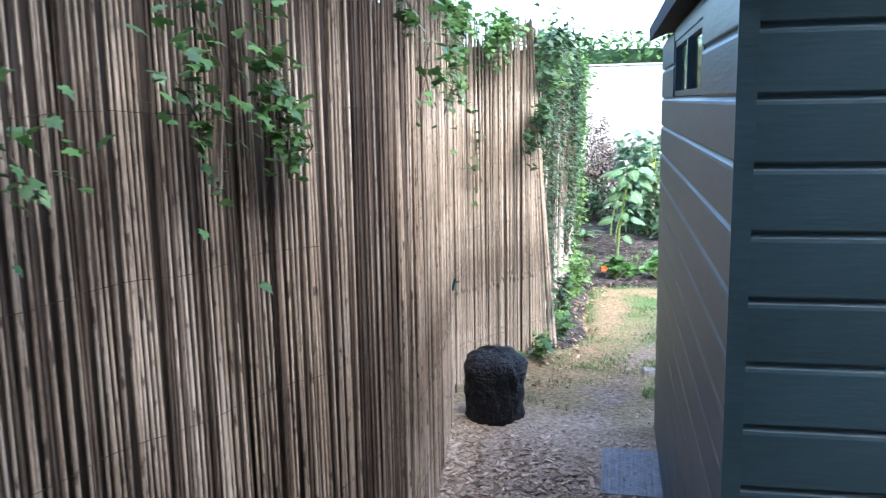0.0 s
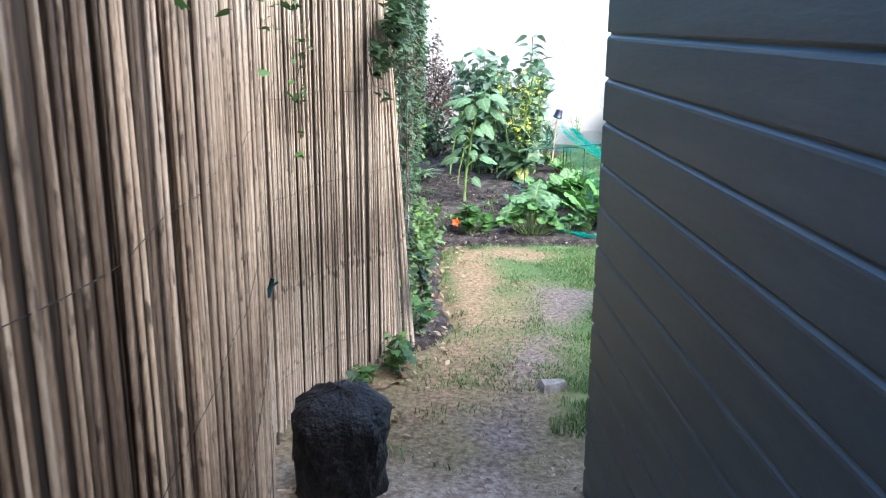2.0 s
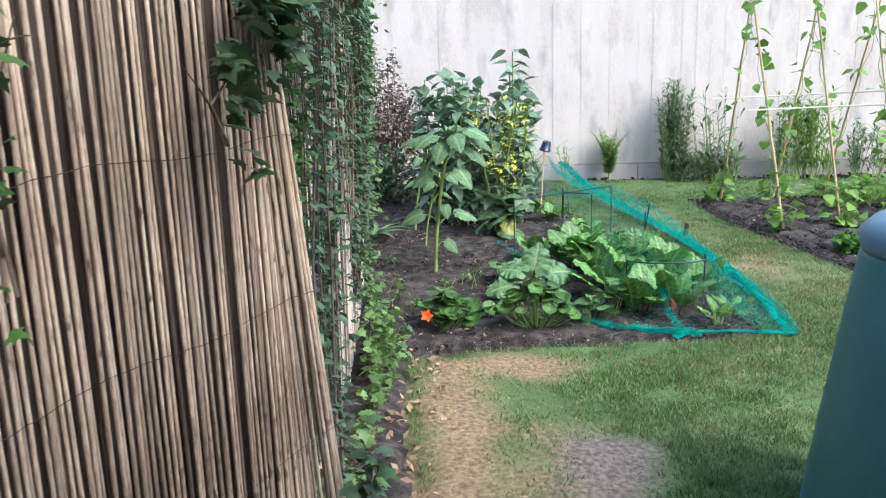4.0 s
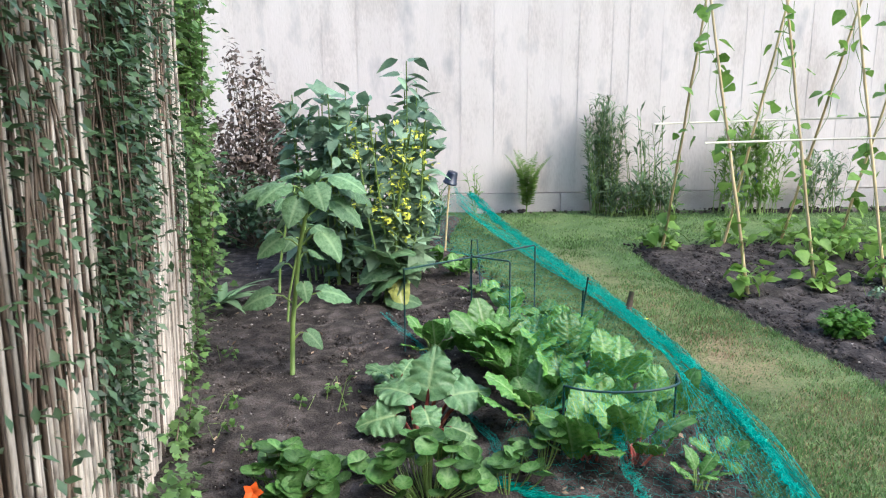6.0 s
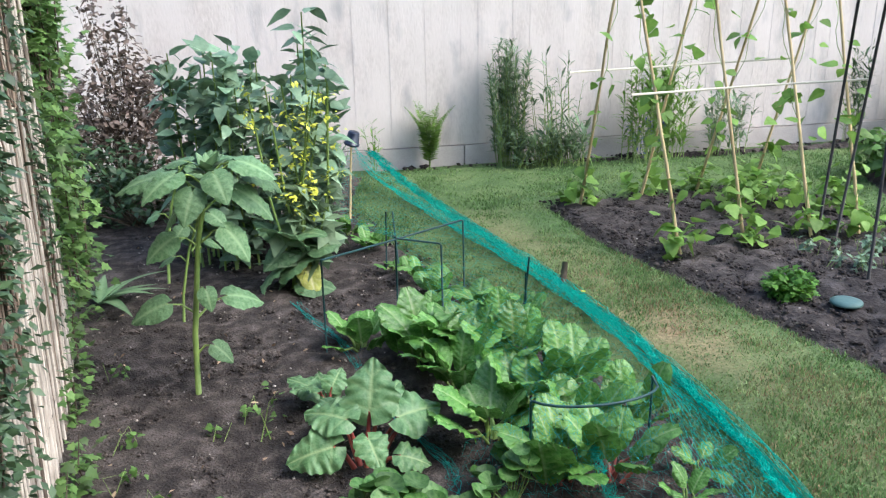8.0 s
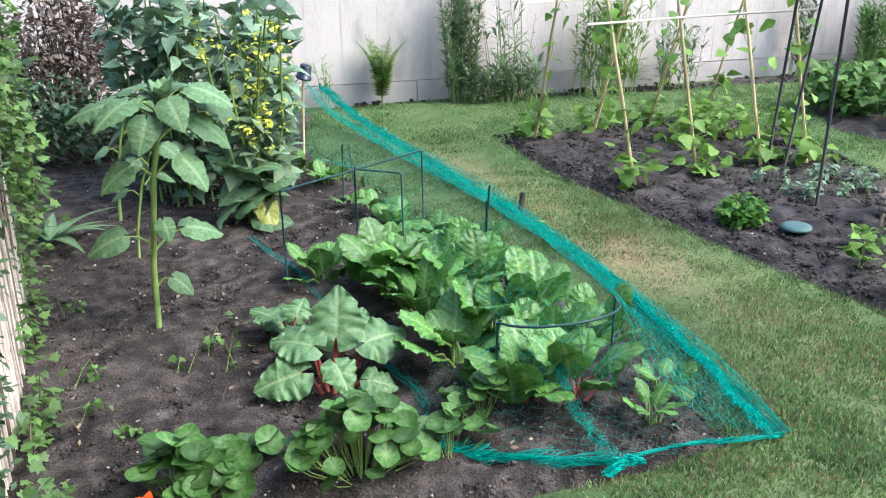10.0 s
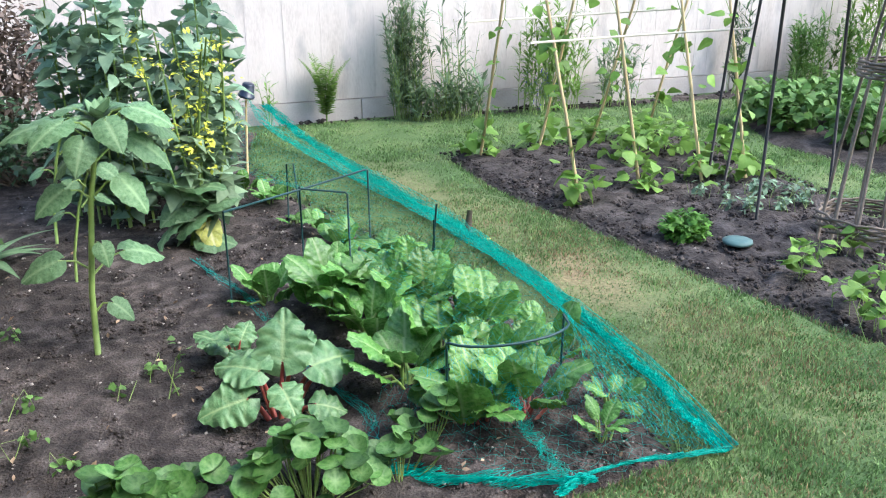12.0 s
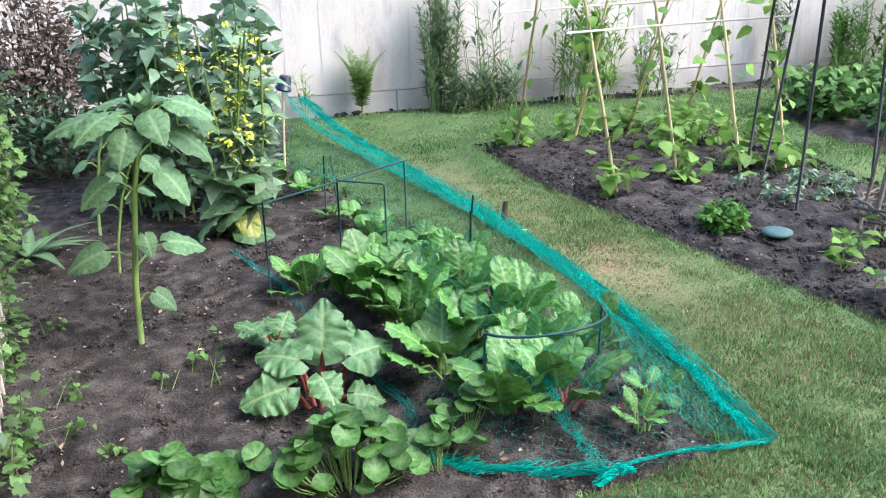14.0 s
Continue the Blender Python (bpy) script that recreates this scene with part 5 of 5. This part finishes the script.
hoop("thin dark stakes holding up the net", [[(.60, 2.25, -.02), (.70, 2.42, .40)], [(.62, 2.2, -.02), (.66, 2.34, .36)]])
hoop("dark green wire hoop among the kale", [[(-.24, 3.60, -.02), (-.24, 3.60, .33), (-.05, 3.45, .30)]])
peg2 = solid("net_peg", Acc().tube([(1.075, 3.02, -.04), (1.085, 3.05, .05), (1.105, 3.08, .125)], [.021, .019, .014], 7), TWIG, "short dark wooden peg in the lawn", "peg")
solid("yellow_leaf", Acc().add(*leaf(ovate(.3), 4, .2, .2, m=2)[:2], aim((1.12, 2.90, .02), 40, 5, 0, .06)), YELLOW, "small fallen yellow leaf on the lawn", "leaf")

HEM = [(1.12, .95, .01), (1.16, 1.35, .02), (1.17, 1.83, .02), (1.14, 2.4, .02), (1.06, 3.04, .03), (.93, 3.7, .04), (.78, 4.4, .06), (.60, 5.1, .12), (.42, 5.55, .26)]
RIDGE = [(.82, 1.20, .14), (.82, 1.45, .31), (.80, 1.9, .36), (.72, 2.40, .40), (.53, 2.91, .45), (.42, 3.5, .40), (.33, 4.1, .36), (.25, 4.7, .34), (.28, 5.4, .36)]
TOPLEFT = [(.38, 1.30, .20), (.39, 1.42, .29), (.30, 1.9, .33), (.20, 2.4, .40), (.17, 2.72, .44), (.08, 3.3, .33), (.02, 3.9, .26), (0, 4.5, .24), (.1, 5.2, .3)]


def resample(pts, n):
    P = np.array(pts, float)
    d = np.concatenate([[0], np.cumsum(np.linalg.norm(np.diff(P, axis=0), axis=1))])
    t = np.linspace(0, d[-1], n)
    return np.stack([np.interp(t, d, P[:, k]) for k in range(3)], -1)


def mesh_sheet(root, a, b, nu, nv, material, name, sag=0.0, jit=0.004, r=0.0011, bow=0.0):
    """A sheet of netting between two lines, every strand real."""
    A, B = resample(a, nu), resample(b, nu)
    t = np.linspace(0, 1, nv)[None, :, None]
    G = A[:, None] * (1 - t) + B[:, None] * t
    G[..., 2] -= sag * np.sin(np.pi * t[..., 0])
    rng = np.random.RandomState(len(name) + nu)
    G += rng.normal(0, jit, G.shape) * np.array([1, 1, .5])
    G[..., 2] += bow * np.sin(np.arange(nu) * 0.35)[:, None] * np.sin(np.pi * t[..., 0])
    G[..., 2] = np.maximum(G[..., 2], 0.004)
    segs = [(G[i, j], G[i + 1, (j + (i % 2)) % nv]) for i in range(nu - 1) for j in range(nv) if j + (i % 2) < nv]
    segs += [(G[i, j], G[i + 1, j - 1 + (i % 2)]) for i in range(nu - 1) for j in range(nv) if j - 1 + (i % 2) >= 0]
    P, Q = np.array([s[0] for s in segs]), np.array([s[1] for s in segs])
    D = Q - P
    D /= np.linalg.norm(D, axis=1)[:, None] + 1e-9
    E = np.cross(D, [0.3, 0.2, 1.0])
    E /= np.linalg.norm(E, axis=1)[:, None] + 1e-9
    F = np.cross(D, E)
    vs = np.stack([P + r * E, P - r * .5 * E + r * .87 * F, P - r * .5 * E - r * .87 * F, Q + r * E, Q - r * .5 * E + r * .87 * F, Q - r * .5 * E - r * .87 * F], 1).reshape(-1, 3)
    acc = Acc()
    acc.v, acc.n, acc.vein = [vs], len(vs), [np.zeros(len(vs))]
    base = np.arange(len(segs)) * 6
    acc.f = [tuple(int(k + o) for o in q) for k in base for q in ((0, 1, 4, 3), (1, 2, 5, 4), (2, 0, 3, 5))]
    return tagged(part(name, acc, material, root), kind="stuff")


def strands(root, line, count, spread, material, name="hem", r=0.0016):
    a = Acc()
    base = resample(line, 60)
    for k in range(count):
        ph, w = U(0, 6.28), U(.2, 1)
        pts = []
        for i, p in enumerate(base):
            o = spread * w * math.sin(ph + i * U(.28, .34))
            pts.append((p[0] + o + U(-.004, .004), p[1] + .3 * o * math.cos(ph), max(.004, p[2] + .5 * spread * abs(math.sin(ph + i * .21)) * w)))
        a.tube(pts, r, 3)
    tagged(part(name, a, material, root), kind="stuff")


net = thing("garden_net", "teal plastic bird net draped over the vegetables", "net")
mesh_sheet(net, HEM, RIDGE, 190, 19, NET, "side_net", 0.05, 0.004, 0.00062, 0.01)
inner = [tuple(np.array(h) * .82 + np.array(g) * .18) for h, g in zip(HEM, RIDGE)]
mesh_sheet(net, HEM, inner, 300, 12, NET, "folded_net", 0.0, 0.008, 0.0008, 0.02)
mesh_sheet(net, RIDGE, TOPLEFT, 110, 12, NETDARK, "top_net", 0.05, 0.004, 0.0004)
mesh_sheet(net, [(1.12, .95, .01), (.9, .98, .01), (.62, .97, .02), (.35, 1.10, .01), (.05, 1.22, .01)], [(.82, 1.45, .30), (.78, 1.44, .29), (.6, 1.34, .28), (.42, 1.40, .28), (.20, 1.50, .1)], 44, 13, NETDARK, "front_net", 0.07, 0.006, 0.0004)
strands(net, HEM, 42, .045, NET, "hem", .0011)
strands(net, [(1.12, .95, .01), (.98, .96, .02), (.80, .99, .015), (.66, .97, .02), (.58, .95, .02)], 40, .030, NET, "front_hem", .0011)
strands(net, [(.60, .95, .02), (.45, 1.02, .01), (.25, 1.10, .01), (.10, 1.22, .01)], 34, .060, NET, "front_hem", .0009)
strands(net, [(.58, .94, .01), (.59, 1.05, .03), (.57, 1.18, .05), (.56, 1.34, .16)], 18, .035, NET, "gather", .0006)
strands(net, [(.56, .92, .01), (.60, .94, .045), (.66, .95, .01)], 36, .030, NET, "knot", .0013)
strands(net, [(-.28, 3.15, .01), (-.20, 2.85, .02), (-.08, 2.55, .01), (-.04, 2.2, .02), (.06, 1.8, .02), (.15, 1.5, .02), (.12, 1.25, .01)], 12, .026, NETDARK, "hem", .0007)
# ---- stuff: grass, clods, chips, litter ----
def blades(name, label, count, region, material, keep, hmin, hmax, wid=0.0022):
    rng = np.random.RandomState(len(name) * 7 + count)
    x, y = rng.uniform(region[0], region[1], count), rng.uniform(region[2], region[3], count)
    e, d, c = zones(x, y)
    ok = keep(x, y, e, d, c, rng.uniform(0, 1, count))
    for b in BEDS:
        ok &= ~inside(x, y, b)
    x, y = x[ok], y[ok]
    n = len(x)
    h, az = rng.uniform(hmin, hmax, n) * (1 + 0.45 * fbm(x, y, 7.0, 5)), rng.uniform(0, 2 * np.pi, n)
    lean, la = h * rng.uniform(.1, .9, n), rng.uniform(0, 2 * np.pi, n)
    ca, sa = np.cos(az) * wid, np.sin(az) * wid
    z0 = np.full(n, -.012) - .03 * np.clip((-1.5 - y) / 2, 0, 1)
    mid = np.stack([x + lean * .35 * np.cos(la), y + lean * .35 * np.sin(la), z0 + h * .62], -1)
    off = np.stack([ca, sa, 0 * ca], -1)
    base = np.stack([x, y, z0], -1)
    tip = np.stack([x + lean * np.cos(la), y + lean * np.sin(la), z0 + h], -1)
    v = np.stack([base - off, base + off, mid + off * .8, mid - off * .8, tip], 1).reshape(-1, 3)
    me = bpy.data.meshes.new(name)
    k = np.arange(n) * 5
    me.from_pydata(v.tolist(), [], [q for b in k.tolist() for q in ((b, b + 1, b + 2, b + 3), (b + 3, b + 2, b + 4))])
    me.materials.append(material)
    tagged(new(name, me), label, "grass", kind="stuff")


green = lambda x, y, e, d, c, u: (u > e * 1.1) & (u > d * 0.95 - 0.3 * (fbm(x, y, 6, 2) > 0.35)) & (u > c * 1.05)
blades("grass", "short green mown grass", 240000, (-0.75, 2.4, -1.6, 4.0), GRASS, green, .014, .034, .0024)
blades("far_grass", "short green grass further off", 80000, (0.2, 6.0, 3.6, 6.0), GRASS, green, .016, .036, .0034)
blades("strip_grass", "short green grass between the beds", 30000, (2.4, 4.6, 0.5, 4.0), GRASS, green, .016, .036, .0034)
blades("passage_grass", "thin grass tufts beside the shed", 14000, (-0.75, 0.4, -3.4, -1.2), GRASS, lambda x, y, e, d, c, u: (u > .3 + .5 * c) & (fbm(x, y, 5, 4) > .42), .012, .045)
blades("lush_grass", "longer lush grass beside the shed", 24000, (-0.1, 1.0, -2.0, 0.5), GRASS, lambda x, y, e, d, c, u: (fbm(x, y, 3, 4) + np.minimum(x - .15, .8 - x) * 1.6 > .1) & (u > e * .8), .022, .052, .0024)
blades("thatch", "dead blades among the mown grass", 75000, (0.2, 2.4, 0.0, 4.0), STRAW, lambda x, y, e, d, c, u: fbm(x, y, 4, 8) + u > 0.25, .010, .026, .0022)
blades("straw", "dry straw-coloured grass", 60000, (-0.8, 2.2, -2.4, 4.2), STRAW, lambda x, y, e, d, c, u: u < d * .8, .008, .022)


def scatter(name, label, category, count, place, size, material, flat=.6, z=0.0):
    a = Acc()
    shapes = []
    for k in range(6):
        g = random.Random(k)
        shapes.append([(g.uniform(.7, 1.2) * p, g.uniform(.7, 1.2) * q, g.uniform(.7, 1.2) * r) for p, q, r in ((1, 0, 0), (-1, 0, 0), (0, 1, 0), (0, -1, 0), (0, 0, 1), (0, 0, -1))])
    faces = [(0, 2, 4), (2, 1, 4), (1, 3, 4), (3, 0, 4), (2, 0, 5), (1, 2, 5), (3, 1, 5), (0, 3, 5)]
    for _ in range(count):
        x, y = place()
        s = size * R.random() ** 2 + size * .25
        a.add(R.choice(shapes), faces, Matrix.Translation((x, y, z + s * .15)) @ Euler((U(-.5, .5), U(-.5, .5), U(0, 6))).to_matrix().to_4x4() @ Matrix.Diagonal((s, s * U(.6, 1), s * flat, 1)))
    solid(name, a, material, label, category, kind="stuff")


def in_poly(poly, x0, x1, y0, y1):
    def pick():
        while True:
            x, y = U(x0, x1), U(y0, y1)
            if inside(np.array(x), np.array(y), poly):
                return x, y
    return pick


scatter("clods", "crumbs and clods of dry soil", "soil", 6500, in_poly(BED_LEFT, -1.2, 1.1, .7, 5), .013, DRYSOIL, z=.012)
scatter("crumbs", "fine crumbs of soil", "soil", 17000, in_poly(BED_LEFT, -1.15, 1.1, .75, 3.4), .0062, DRYSOIL, z=.012)
scatter("bed_crumbs", "fine dark crumbs of soil", "soil", 9000, in_poly(BED_RIGHT, 1.5, 3.4, 1.2, 4.6), .008, SOIL, z=.014)
scatter("bed_clods", "dark soil clods", "soil", 4500, in_poly(BED_RIGHT, 1.5, 3.5, .9, 4.8), .020, SOIL, z=.012)
scatter("border_clods", "dark soil clods in the border", "soil", 500, in_poly(BORDER, .5, 7, 5.6, 6.08), .03, SOIL, z=.005)
scatter("pebbles", "small pale pebbles on the soil", "pebble", 1000, in_poly(BED_LEFT, -1.2, 1.1, .7, 4.6), .0085, STONE, z=.015)
scatter("bed_pebbles", "small pale stones in dark soil", "pebble", 120, in_poly(BED_RIGHT, 1.5, 3.5, 1, 4.8), .009, STONE, z=.018)
chips = Acc()
for _ in range(8000):
    y = -2.0 - 3.2 * R.random() ** 1.25
    x, s = U(-1.0, .25), U(.007, .026)
    chips.box((-s, -s * .35, -.002), (s, s * .35, .002), Matrix.Translation((x, y, U(.0, .012) - .03)) @ Euler((U(-.5, .5), U(-.5, .5), U(0, 6))).to_matrix().to_4x4())
solid("wood_chips", chips, CHIP, "loose wood chips on the passage floor", "wood chips", kind="stuff", smooth=False)
lit = Acc()
for _ in range(260):
    y = U(-2.2, 1.0)
    sprinkle(lit, SMALL, (-0.62 - .12 * R.random() - .06 * max(0, y) - .12 * max(0, -1.2 - y) + U(-.1, .12), y, .015), .04)
for _ in range(150):
    sprinkle(lit, SMALL, (*in_poly(BED_LEFT, -1.15, 1.1, .75, 4.5)(), .03), .026)
for _ in range(520):
    sprinkle(lit, SMALL, (U(-.6, .25), U(-2.4, .5), .004), .020)
solid("leaf_litter", lit, LITTER, "dead leaves lying along the bed", "litter", kind="stuff")
